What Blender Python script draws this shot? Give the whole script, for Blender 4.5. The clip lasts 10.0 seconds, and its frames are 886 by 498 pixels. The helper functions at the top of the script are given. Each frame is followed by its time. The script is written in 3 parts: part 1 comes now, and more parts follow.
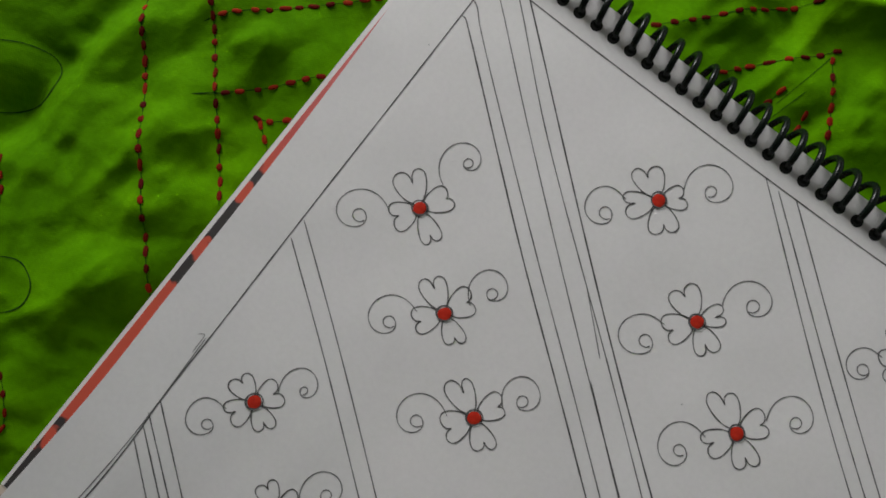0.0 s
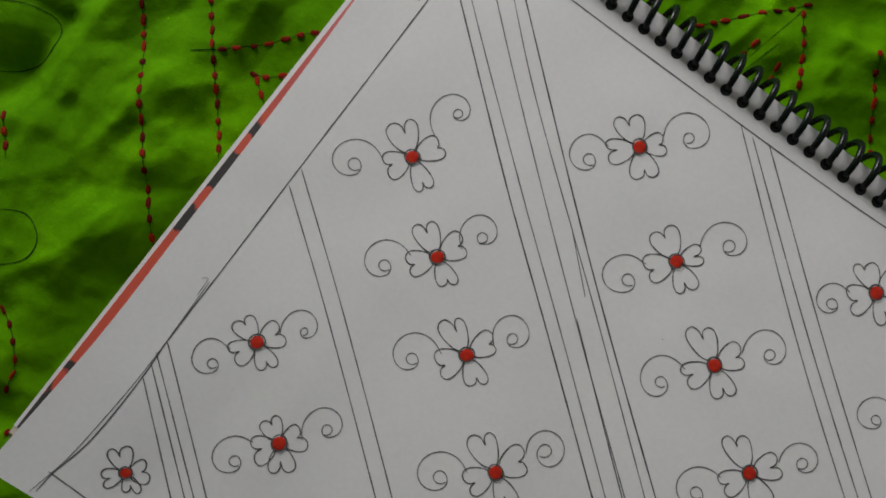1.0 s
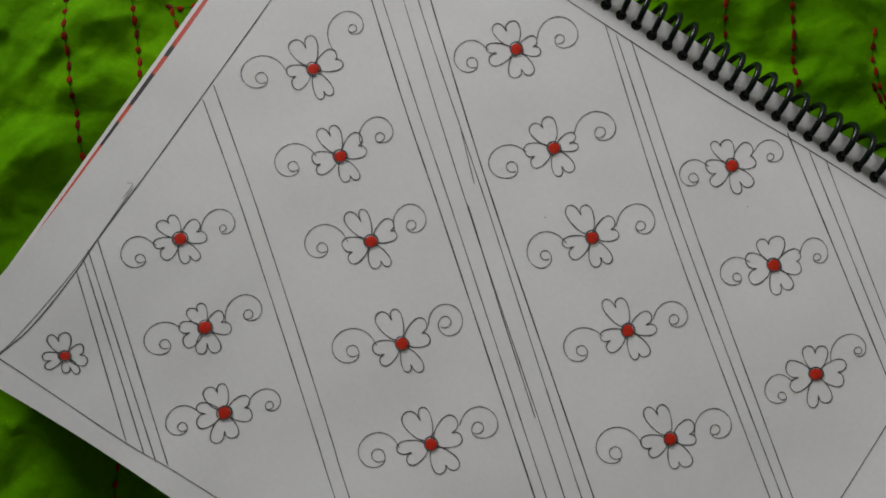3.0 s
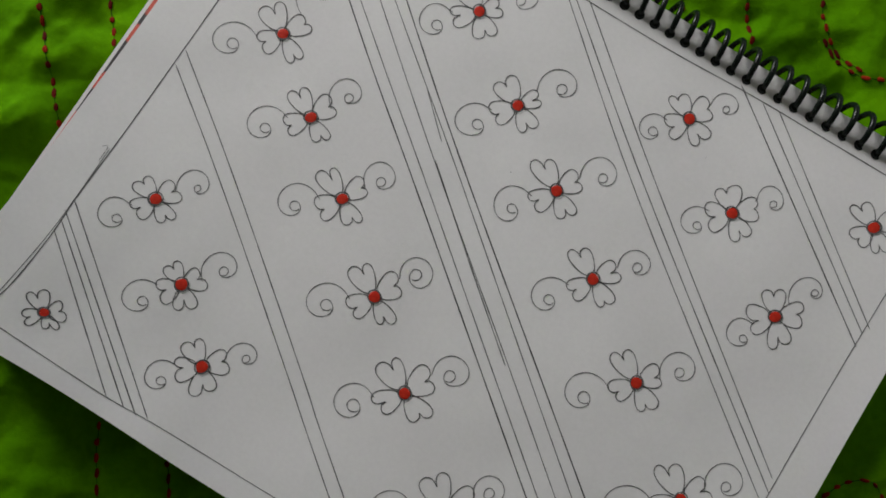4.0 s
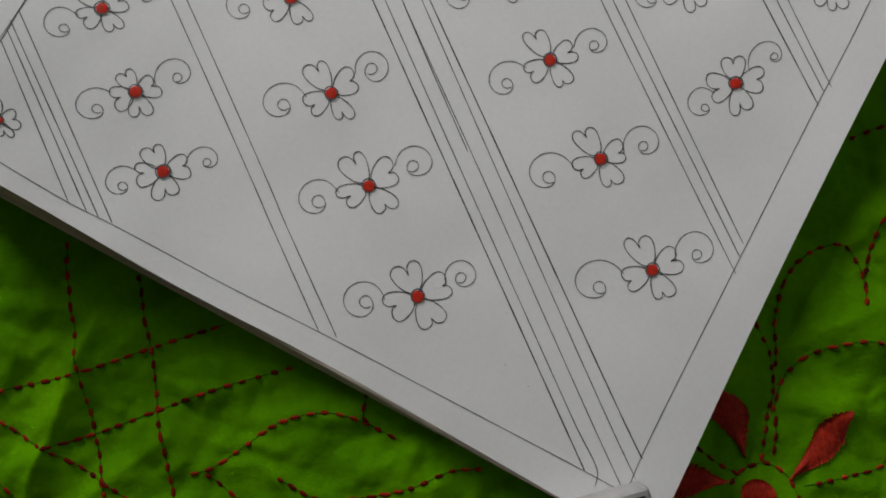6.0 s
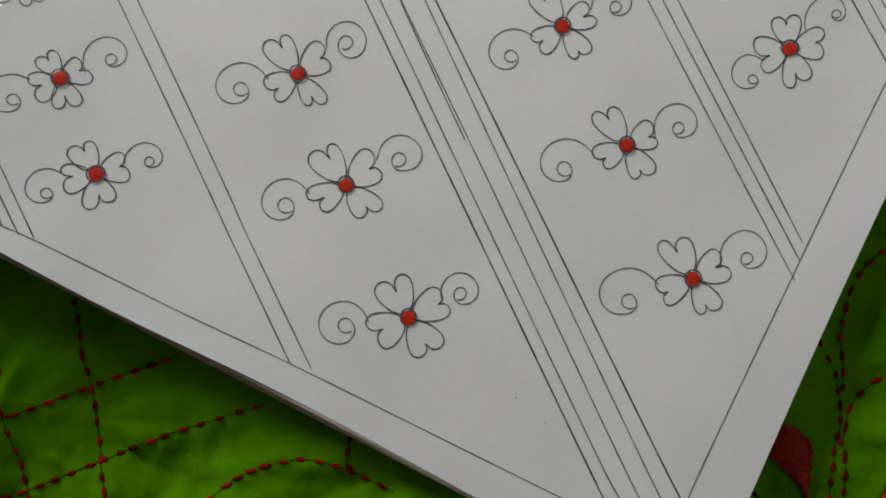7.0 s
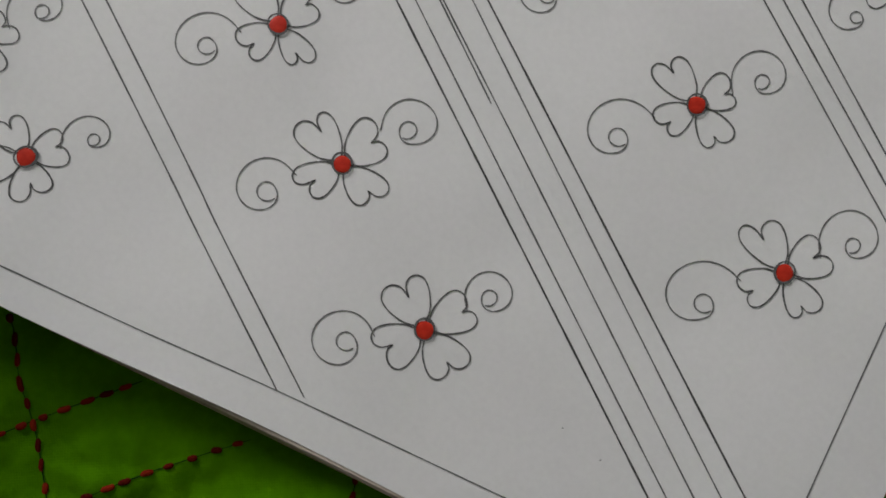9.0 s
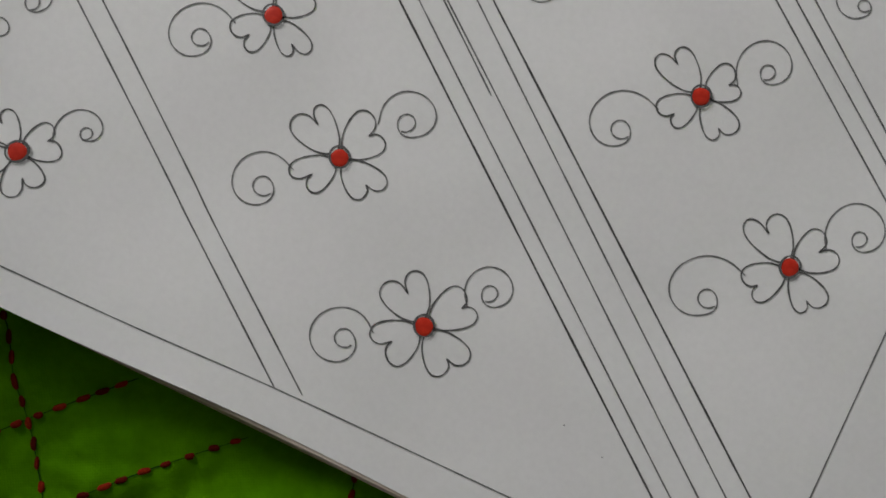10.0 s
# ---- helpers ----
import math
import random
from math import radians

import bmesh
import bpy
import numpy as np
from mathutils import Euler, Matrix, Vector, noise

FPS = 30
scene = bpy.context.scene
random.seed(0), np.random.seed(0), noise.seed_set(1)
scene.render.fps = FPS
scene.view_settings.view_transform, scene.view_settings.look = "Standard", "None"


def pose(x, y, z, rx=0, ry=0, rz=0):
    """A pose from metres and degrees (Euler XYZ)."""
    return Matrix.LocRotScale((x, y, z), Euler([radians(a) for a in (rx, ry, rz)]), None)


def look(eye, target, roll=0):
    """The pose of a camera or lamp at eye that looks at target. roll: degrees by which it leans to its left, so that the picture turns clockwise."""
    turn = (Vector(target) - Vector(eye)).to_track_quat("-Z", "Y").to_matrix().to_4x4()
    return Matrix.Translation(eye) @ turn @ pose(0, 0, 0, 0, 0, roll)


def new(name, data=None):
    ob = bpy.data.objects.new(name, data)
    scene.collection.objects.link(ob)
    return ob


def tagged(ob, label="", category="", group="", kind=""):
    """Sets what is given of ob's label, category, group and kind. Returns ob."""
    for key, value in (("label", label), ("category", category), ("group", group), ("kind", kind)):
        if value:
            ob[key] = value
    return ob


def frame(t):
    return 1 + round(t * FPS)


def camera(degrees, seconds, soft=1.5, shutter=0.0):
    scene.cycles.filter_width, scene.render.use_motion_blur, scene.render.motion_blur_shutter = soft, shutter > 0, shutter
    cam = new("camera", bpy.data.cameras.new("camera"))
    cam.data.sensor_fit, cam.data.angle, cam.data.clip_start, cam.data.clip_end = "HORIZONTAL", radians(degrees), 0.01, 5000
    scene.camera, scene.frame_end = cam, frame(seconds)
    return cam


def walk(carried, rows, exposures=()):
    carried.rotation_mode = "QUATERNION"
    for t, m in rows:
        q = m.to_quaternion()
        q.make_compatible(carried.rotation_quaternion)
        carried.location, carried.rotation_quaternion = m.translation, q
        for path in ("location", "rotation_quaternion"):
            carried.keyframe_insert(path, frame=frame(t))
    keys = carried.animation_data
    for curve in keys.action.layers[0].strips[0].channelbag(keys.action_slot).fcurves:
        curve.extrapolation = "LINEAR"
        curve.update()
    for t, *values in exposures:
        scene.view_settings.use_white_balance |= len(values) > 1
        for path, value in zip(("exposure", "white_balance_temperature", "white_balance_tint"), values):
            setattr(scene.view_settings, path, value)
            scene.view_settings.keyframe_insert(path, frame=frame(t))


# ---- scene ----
cam = camera(62.0, 10.0, soft=1.7)
ROWS = [
    (0.0, -0.0396, 0.0427, 0.2202, 5.35, 0.90, 5.51),
    (0.5, -0.0398, 0.0283, 0.2255, 5.44, -0.04, 5.32),
    (1.0, -0.0401, 0.0295, 0.2293, 4.34, -0.10, 4.68),
    (1.5, -0.0322, 0.0249, 0.2310, 5.08, 0.17, 4.21),
    (2.0, -0.0268, 0.0187, 0.2370, 5.17, -0.02, 3.55),
    (2.5, -0.0276, 0.0189, 0.2380, 4.76, -0.49, 3.37),
    (2.7, -0.0213, 0.0086, 0.2463, 4.58, -0.98, 2.34),
    (3.8, -0.0044, -0.0203, 0.2566, 5.27, -0.96, 0.33),
    (4.0, -0.0041, -0.0253, 0.2583, 5.39, -1.56, -0.15),
    (4.5, 0.0031, -0.0403, 0.2630, 5.45, -1.06, -0.75),
    (5.0, 0.0062, -0.0592, 0.2656, 5.30, -1.30, -1.86),
    (5.5, 0.0069, -0.0818, 0.2661, 4.81, -1.33, -3.30),
    (5.7, 0.0061, -0.0883, 0.2627, 4.04, -1.32, -3.87),
    (6.8, 0.0111, -0.0836, 0.2174, 3.26, -0.41, -5.72),
    (7.0, 0.0119, -0.0804, 0.2100, 2.94, -0.41, -5.93),
    (7.5, 0.0100, -0.0795, 0.1957, 3.14, -0.43, -6.68),
    (8.0, 0.0078, -0.0798, 0.1845, 3.56, -0.52, -7.02),
    (8.5, 0.0068, -0.0760, 0.1738, 2.26, -0.32, -7.19),
    (9.0, 0.0093, -0.0767, 0.1681, 1.99, 0.29, -7.13),
    (9.5, 0.0088, -0.0752, 0.1674, 1.37, 0.08, -7.24),
    (10.0, 0.0097, -0.0753, 0.1655, 1.11, 0.34, -7.29),
]
EXPOSURES = [(0.0, 0.0), (2.7, 0.05), (4.5, 0.12), (5.7, 0.15), (7.0, 0.3), (10.0, 0.29)]
walk(cam, [(t, pose(*row)) for t, *row in ROWS], EXPOSURES)

# ---- world and light ----
world = bpy.data.worlds.new("sky")
scene.world = world
world.use_nodes = True
wn = world.node_tree
sky = wn.nodes.new("ShaderNodeTexSky")
sky.sky_type, sky.sun_disc = "NISHITA", False
sky.sun_elevation, sky.sun_rotation = radians(40), radians(160)
wn.links.new(sky.outputs[0], wn.nodes["Background"].inputs[0])
wn.nodes["Background"].inputs[1].default_value = 0.1

WINDOW_X, WINDOW_Z = -0.62, 0.52
lamp = bpy.data.lights.new("window_daylight", "AREA")
lamp.shape, lamp.size, lamp.size_y = "RECTANGLE", 0.64, 0.56
lamp.energy, lamp.color = 25.1, (0.97, 0.96, 0.958)
new("window_daylight", lamp).matrix_world = look((WINDOW_X, 1.27, WINDOW_Z), (1.4, 0.1, 0.0))


# ---- materials ----
def material(name, base, rough=0.6, metal=0.0, spec=0.5):
    mat = bpy.data.materials.new(name)
    mat.use_nodes = True
    b = mat.node_tree.nodes["Principled BSDF"]
    b.inputs["Base Color"].default_value = (*base, 1)
    b.inputs["Roughness"].default_value = rough
    b.inputs["Metallic"].default_value = metal
    b.inputs["Specular IOR Level"].default_value = spec
    return mat, mat.node_tree, b


def noise_node(nt, scale, detail=4.0, rough=0.55, stretch=None):
    tc = nt.nodes.new("ShaderNodeTexCoord")
    n = nt.nodes.new("ShaderNodeTexNoise")
    n.inputs["Scale"].default_value, n.inputs["Detail"].default_value = scale, detail
    n.inputs["Roughness"].default_value = rough
    if stretch:
        mp = nt.nodes.new("ShaderNodeMapping")
        mp.inputs["Scale"].default_value = stretch
        nt.links.new(tc.outputs["Object"], mp.inputs[0])
        nt.links.new(mp.outputs[0], n.inputs["Vector"])
    else:
        nt.links.new(tc.outputs["Object"], n.inputs["Vector"])
    return n


def ramp(nt, source, stops):
    r = nt.nodes.new("ShaderNodeValToRGB")
    e = r.color_ramp.elements
    while len(e) < len(stops):
        e.new(0.5)
    for el, (p, c) in zip(e, stops):
        el.position, el.color = p, (*c, 1)
    nt.links.new(source, r.inputs[0])
    return r


def mix(nt, kind, fac, a, b):
    m = nt.nodes.new("ShaderNodeMix")
    m.data_type, m.blend_type = "RGBA", kind
    m.inputs[0].default_value = fac
    nt.links.new(a, m.inputs[6])
    nt.links.new(b, m.inputs[7])
    return m.outputs[2]


def bump(nt, b, source, strength, distance):
    bp = nt.nodes.new("ShaderNodeBump")
    bp.inputs["Strength"].default_value, bp.inputs["Distance"].default_value = strength, distance
    nt.links.new(source, bp.inputs["Height"])
    for link in list(b.inputs["Normal"].links):
        nt.links.new(link.from_socket, bp.inputs["Normal"])
    nt.links.new(bp.outputs[0], b.inputs["Normal"])


def varied(name, stops, scale, rough=0.6, grain=0.0, grain_scale=900.0, metal=0.0, spec=0.5, stretch=None):
    mat, nt, b = material(name, stops[0][1], rough, metal, spec)
    n = noise_node(nt, scale, stretch=stretch)
    nt.links.new(ramp(nt, n.outputs["Fac"], stops).outputs[0], b.inputs["Base Color"])
    if grain:
        bump(nt, b, noise_node(nt, grain_scale, 3.0).outputs["Fac"], 1.0, grain)
    return mat


# drawing paper: warm white, faint mottling and tooth
paper_m, nt, b = material("drawing_paper", (0.8, 0.79, 0.77), 0.72, 0.0, 0.25)
n1 = noise_node(nt, 14, 3)
n2 = noise_node(nt, 700, 3)
c1 = ramp(nt, n1.outputs["Fac"], [(0.3, (0.77, 0.758, 0.756)), (0.7, (0.82, 0.812, 0.806))])
c2 = ramp(nt, n2.outputs["Fac"], [(0.3, (0.965, 0.965, 0.965)), (0.65, (1.0, 1.0, 1.0))])
nt.links.new(mix(nt, "MULTIPLY", 1.0, c1.outputs[0], c2.outputs[0]), b.inputs["Base Color"])
bump(nt, b, n2.outputs["Fac"], 0.5, 0.00002)
bump(nt, b, noise_node(nt, 11, 2).outputs["Fac"], 0.8, 0.0038)

# white paper browned: shade and reflected colour on the edges put into the base
shaded_paper_m = varied("shade_tinted_paper", [(0.35, (0.5, 0.41, 0.33)), (0.6, (0.66, 0.57, 0.48))], 2200, 0.85, 0.0001, 3000, stretch=(0.02, 0.02, 1.0))

# printed sheet: red with a row of black letters-like blotches along its edge
cover_m, nt, b = material("printed_cover", (0.5, 0.06, 0.05), 0.5)
tc = nt.nodes.new("ShaderNodeTexCoord")
sep = nt.nodes.new("ShaderNodeSeparateXYZ")
nt.links.new(tc.outputs["Object"], sep.inputs[0])
red, black = (0.62, 0.1, 0.06), (0.05, 0.045, 0.045)
stops = [(0.0, black), (0.10, black), (0.105, red), (0.13, red), (0.132, black), (0.15, black), (0.152, red), (0.40, red), (0.402, black), (0.44, black), (0.445, red), (0.47, red), (0.472, black), (0.54, black), (0.545, red), (0.57, red), (0.572, black), (0.60, black), (0.605, red), (0.66, (0.55, 0.1, 0.085)), (1.0, (0.58, 0.2, 0.19))]
ml = nt.nodes.new("ShaderNodeMath")
ml.operation = "MULTIPLY_ADD"
n = noise_node(nt, 260, 1.0)
ml.inputs[1].default_value = 0.05
nt.links.new(n.outputs["Fac"], ml.inputs[0])
sc = nt.nodes.new("ShaderNodeMath")
sc.operation = "MULTIPLY"
sc.inputs[1].default_value = 5.0
nt.links.new(sep.outputs[1], sc.inputs[0])
nt.links.new(sc.outputs[0], ml.inputs[2])
r = ramp(nt, ml.outputs[0], stops)
nt.links.new(r.outputs[0], b.inputs["Base Color"])


def graphite(name, low, high):
    mat, nt, b = material(name, high, 0.5, 0.0, 0.5)
    n = noise_node(nt, 1500, 3)
    n2 = noise_node(nt, 60, 2)
    c1 = ramp(nt, n.outputs["Fac"], [(0.3, low), (0.7, high)])
    c2 = ramp(nt, n2.outputs["Fac"], [(0.3, (0.75, 0.75, 0.75)), (0.7, (1, 1, 1))])
    nt.links.new(mix(nt, "MULTIPLY", 1.0, c1.outputs[0], c2.outputs[0]), b.inputs["Base Color"])
    return mat


dark_lead_m = graphite("graphite_dark", (0.04, 0.04, 0.04), (0.10, 0.097, 0.094))
lead_m = graphite("graphite", (0.065, 0.065, 0.065), (0.15, 0.147, 0.144))
light_lead_m = graphite("graphite_light", (0.11, 0.11, 0.11), (0.23, 0.227, 0.224))
bead_m = varied("red_gloss", [(0.3, (0.46, 0.02, 0.009)), (0.7, (0.6, 0.034, 0.014))], 500, 0.5, 0.00003, 1500, spec=0.2)
ring_m = varied("black_coated_wire", [(0.3, (0.003, 0.006, 0.004)), (0.7, (0.007, 0.011, 0.008))], 400, 0.27, spec=0.22)
# red thread: each stitch of its own depth of colour
thread_m, nt, b = material("red_thread", (0.2, 0.012, 0.004), 0.8, 0.0, 0.05)
geo = nt.nodes.new("ShaderNodeNewGeometry")
info = nt.nodes.new("ShaderNodeObjectInfo")
both = nt.nodes.new("ShaderNodeMath")
both.operation = "ADD"
nt.links.new(geo.outputs["Random Per Island"], both.inputs[0])
nt.links.new(info.outputs["Random"], both.inputs[1])
one = nt.nodes.new("ShaderNodeMath")
one.operation = "FRACT"
nt.links.new(both.outputs[0], one.inputs[0])
c1 = ramp(nt, one.outputs[0], [(0.0, (0.08, 0.006, 0.004)), (0.5, (0.19, 0.012, 0.004)), (1.0, (0.34, 0.028, 0.007))])
c2 = ramp(nt, noise_node(nt, 700, 3, stretch=(1.0, 6.0, 1.0)).outputs["Fac"], [(0.3, (0.6, 0.6, 0.6)), (0.65, (1, 1, 1))])
nt.links.new(mix(nt, "MULTIPLY", 1.0, c1.outputs[0], c2.outputs[0]), b.inputs["Base Color"])
bump(nt, b, noise_node(nt, 1800, 3, stretch=(0.3, 1.0, 1.0)).outputs["Fac"], 1.0, 0.00012)
satin_m = varied("red_satin_thread", [(0.3, (0.2, 0.009, 0.004)), (0.7, (0.38, 0.024, 0.006))], 650, 0.7, 0.0001, 2500, spec=0.15)
ink_m = varied("dark_marking_ink", [(0.35, (0.003, 0.015, 0.006)), (0.7, (0.006, 0.035, 0.008))], 500, 0.8, spec=0.04)

# bright green cotton: weave, blotches, creases
cloth_m, nt, b = material("green_cotton", (0.1, 0.3, 0.001), 0.85, 0.0, 0.02)
n1 = noise_node(nt, 22, 5, 0.6)
n2 = noise_node(nt, 420, 3, 0.6)
c1 = ramp(nt, n1.outputs["Fac"], [(0.3, (0.058, 0.19, 0.0003)), (0.55, (0.087, 0.262, 0.0004)), (0.75, (0.128, 0.345, 0.0005))])
c2 = ramp(nt, n2.outputs["Fac"], [(0.25, (0.82, 0.82, 0.82)), (0.7, (1, 1, 1))])
nt.links.new(mix(nt, "MULTIPLY", 1.0, c1.outputs[0], c2.outputs[0]), b.inputs["Base Color"])
tc = nt.nodes.new("ShaderNodeTexCoord")
weave = []
for rot in (0.06, 1.63):
    mp = nt.nodes.new("ShaderNodeMapping")
    mp.inputs["Rotation"].default_value = (0, 0, rot)
    wv = nt.nodes.new("ShaderNodeTexWave")
    wv.inputs["Scale"].default_value, wv.inputs["Distortion"].default_value = 520, 1.2
    nt.links.new(tc.outputs["Object"], mp.inputs[0])
    nt.links.new(mp.outputs[0], wv.inputs["Vector"])
    weave.append(wv.outputs["Fac"])
bump(nt, b, weave[0], 0.3, 0.00004)
bump(nt, b, weave[1], 0.3, 0.00004)
bump(nt, b, noise_node(nt, 160, 4).outputs["Fac"], 0.7, 0.0007)
vo = nt.nodes.new("ShaderNodeTexVoronoi")
vo.inputs["Scale"].default_value = 24
vm = nt.nodes.new("ShaderNodeVectorMath")
vm.operation = "MULTIPLY_ADD"
vn = noise_node(nt, 30, 3)
vm.inputs[1].default_value = (0.03, 0.03, 0.03)
nt.links.new(vn.outputs["Color"], vm.inputs[0])
nt.links.new(tc.outputs["Object"], vm.inputs[2])
nt.links.new(vm.outputs[0], vo.inputs["Vector"])
bump(nt, b, vo.outputs["Distance"], 1.0, 0.0008)
for scale, depth, stretch in ((70, 0.0011, (1.0, 1.0, 1.0)), (38, 0.0016, (1.4, 0.8, 1.0))):
    n = noise_node(nt, scale, 3, 0.5, stretch)
    n.noise_type = "RIDGED_MULTIFRACTAL"
    n.inputs["Distortion"].default_value = 0.6
    n.normalize = True
    bump(nt, b, n.outputs["Fac"], 1.0, depth)

# unseen walls and ceiling: tones picked for the strength and warmth of their bounce
wall_m = varied("warm_bounce_wall", [(0.3, (0.24, 0.145, 0.105)), (0.7, (0.27, 0.17, 0.125))], 3, 0.8, 0.0006, 120)
brown_bounce_m = varied("brown_bounce_wall", [(0.3, (0.27, 0.215, 0.175)), (0.7, (0.31, 0.25, 0.205))], 3, 0.8, 0.0006, 120)
# pale blue so that the unseen east wall throws cool fill back
blue_bounce_m = varied("pale_blue_bounce_wall", [(0.3, (0.46, 0.5, 0.54)), (0.7, (0.51, 0.55, 0.59))], 3, 0.8, 0.0006, 120)
ceiling_m = varied("low_fill_ceiling", [(0.3, (0.4, 0.39, 0.37)), (0.7, (0.45, 0.44, 0.42))], 3, 0.85)
floor_m = varied("floor_tiles", [(0.3, (0.3, 0.27, 0.23)), (0.7, (0.38, 0.34, 0.3))], 4, 0.4)
wood_m = varied("brown_wood", [(0.3, (0.13, 0.07, 0.04)), (0.7, (0.22, 0.12, 0.07))], 12, 0.45, stretch=(1, 8, 8))
mattress_m = varied("mattress_ticking", [(0.3, (0.55, 0.54, 0.5)), (0.7, (0.65, 0.63, 0.6))], 30, 0.8)
sleeve_m = varied("grey_sleeve", [(0.3, (0.23, 0.225, 0.22)), (0.7, (0.32, 0.31, 0.3))], 120, 0.35)
rubber_m = varied("white_rubber", [(0.3, (0.62, 0.61, 0.59)), (0.7, (0.7, 0.69, 0.67))], 200, 0.7)
# print on the eraser, and the painted dark of the punched holes
black_m = varied("black_print_and_hole_shade", [(0.3, (0.008, 0.009, 0.008)), (0.7, (0.018, 0.019, 0.018))], 300, 0.6, spec=0.2)
glass_m, nt, b = material("window_glass", (1, 1, 1), 0.0)
b.inputs["Transmission Weight"].default_value = 1.0


# ---- mesh helpers ----
def mesh_from(name, verts, faces, mat, smooth=False):
    me = bpy.data.meshes.new(name)
    me.from_pydata([tuple(map(float, v)) for v in verts], [], [tuple(map(int, f)) for f in faces])
    me.materials.append(mat)
    if smooth:
        me.polygons.foreach_set("use_smooth", [True] * len(me.polygons))
    me.update()
    return me


def obj(name, me, parent=None, label="", m=None):
    ob = new(name, me)
    if parent:
        ob.parent = parent
    if m is not None:
        ob.matrix_basis = m
    return tagged(ob, label)


def box_mesh(name, size, mat, bevel=0.0, segments=2):
    bm = bmesh.new()
    bmesh.ops.create_cube(bm, size=1.0)
    bmesh.ops.scale(bm, vec=size, verts=bm.verts)
    if bevel:
        bmesh.ops.bevel(bm, geom=bm.edges[:], offset=bevel, segments=segments, affect="EDGES", profile=0.6)
    me = bpy.data.meshes.new(name)
    bm.to_mesh(me)
    bm.free()
    me.materials.append(mat)
    return me


def spline(points, step):
    """A smooth line through the points, sampled about every step."""
    p = np.array(points, float)
    if len(p) == 2:
        n = max(2, int(np.hypot(*(p[1] - p[0])) / step))
        return p[0] + (p[1] - p[0]) * np.linspace(0, 1, n + 1)[:, None]
    q = np.vstack([2 * p[0] - p[1], p, 2 * p[-1] - p[-2]])
    out = []
    for i in range(1, len(q) - 2):
        a, b_, c, d = q[i - 1 : i + 3]
        n = max(2, int(np.hypot(*(c - b_)) / step))
        k = [0.0]
        for s, e in ((a, b_), (b_, c), (c, d)):
            k.append(k[-1] + max(1e-6, np.hypot(*(e - s))) ** 0.5)
        t = np.linspace(k[1], k[2], n, endpoint=False)[:, None]
        a1 = (k[1] - t) / (k[1] - k[0]) * a + (t - k[0]) / (k[1] - k[0]) * b_
        a2 = (k[2] - t) / (k[2] - k[1]) * b_ + (t - k[1]) / (k[2] - k[1]) * c
        a3 = (k[3] - t) / (k[3] - k[2]) * c + (t - k[2]) / (k[3] - k[2]) * d
        b1 = (k[2] - t) / (k[2] - k[0]) * a1 + (t - k[0]) / (k[2] - k[0]) * a2
        b2 = (k[3] - t) / (k[3] - k[1]) * a2 + (t - k[1]) / (k[3] - k[1]) * a3
        out.append((k[2] - t) / (k[2] - k[1]) * b1 + (t - k[1]) / (k[2] - k[1]) * b2)
    return np.vstack(out + [p[-1:]])


def ribbon(path, width, height, verts, faces, lift, wobble=0.12, rng=None):
    """Adds a flat stroke along a path (metres) that lies on height(x, y), with a slightly uneven width and blunt tapered ends."""
    p = np.asarray(path)
    d = np.gradient(p, axis=0)
    d /= np.maximum(np.hypot(d[:, 0], d[:, 1]), 1e-9)[:, None]
    n = np.stack([-d[:, 1], d[:, 0]], 1)
    k = np.arange(len(p))
    ph = rng.uniform(0, 6.28, 3)
    w = width / 2 * (1 + wobble * (np.sin(k * 0.21 + ph[0]) + 0.6 * np.sin(k * 0.53 + ph[1]) + 0.5 * np.sin(k * 1.3 + ph[2])))
    w[0] *= 0.5
    w[-1] *= 0.5
    base = len(verts)
    for side in (1, -1):
        q = p + side * w[:, None] * n
        verts.extend(np.c_[q, height(q[:, 0], q[:, 1]) + lift].tolist())
    m = len(p)
    faces.extend([(base + i + m, base + i + m + 1, base + i + 1, base + i) for i in range(m - 1)])


def tube(path, radius, sides=8, caps=True):
    """Vertices and faces of a round bar along a 3D path; radius may vary along it."""
    p = np.asarray(path, float)
    r = np.broadcast_to(radius, (len(p),))
    d = np.gradient(p, axis=0)
    d /= np.linalg.norm(d, axis=1)[:, None]
    up = np.array([0.31, 0.2, 0.93])
    verts, faces = [], []
    for i in range(len(p)):
        a = np.cross(d[i], up)
        a /= np.linalg.norm(a)
        c = np.cross(d[i], a)
        for s in range(sides):
            t = 2 * math.pi * s / sides
            verts.append(p[i] + r[i] * (math.cos(t) * a + math.sin(t) * c))
    for i in range(len(p) - 1):
        for s in range(sides):
            e = (s + 1) % sides
            faces.append((i * sides + s, i * sides + e, (i + 1) * sides + e, (i + 1) * sides + s))
    if caps:
        faces.append(tuple(range(sides)))
        faces.append(tuple(len(p) * sides - 1 - s for s in range(sides)))
    return verts, faces


def value_noise(x, y, size, seed):
    """Smooth noise from -1 to 1 with features about size metres wide."""
    rng = np.random.RandomState(seed)
    g = rng.uniform(-1, 1, (64, 64))
    u, v = np.asarray(x) / size + 31.3, np.asarray(y) / size + 17.7
    i, j = np.floor(u).astype(int), np.floor(v).astype(int)
    f, h = u - i, v - j
    f, h = f * f * f * (f * (f * 6 - 15) + 10), h * h * h * (h * (h * 6 - 15) + 10)
    a, b_, c, d = g[i % 64, j % 64], g[(i + 1) % 64, j % 64], g[i % 64, (j + 1) % 64], g[(i + 1) % 64, (j + 1) % 64]
    return (a * (1 - f) + b_ * f) * (1 - h) + (c * (1 - f) + d * f) * h


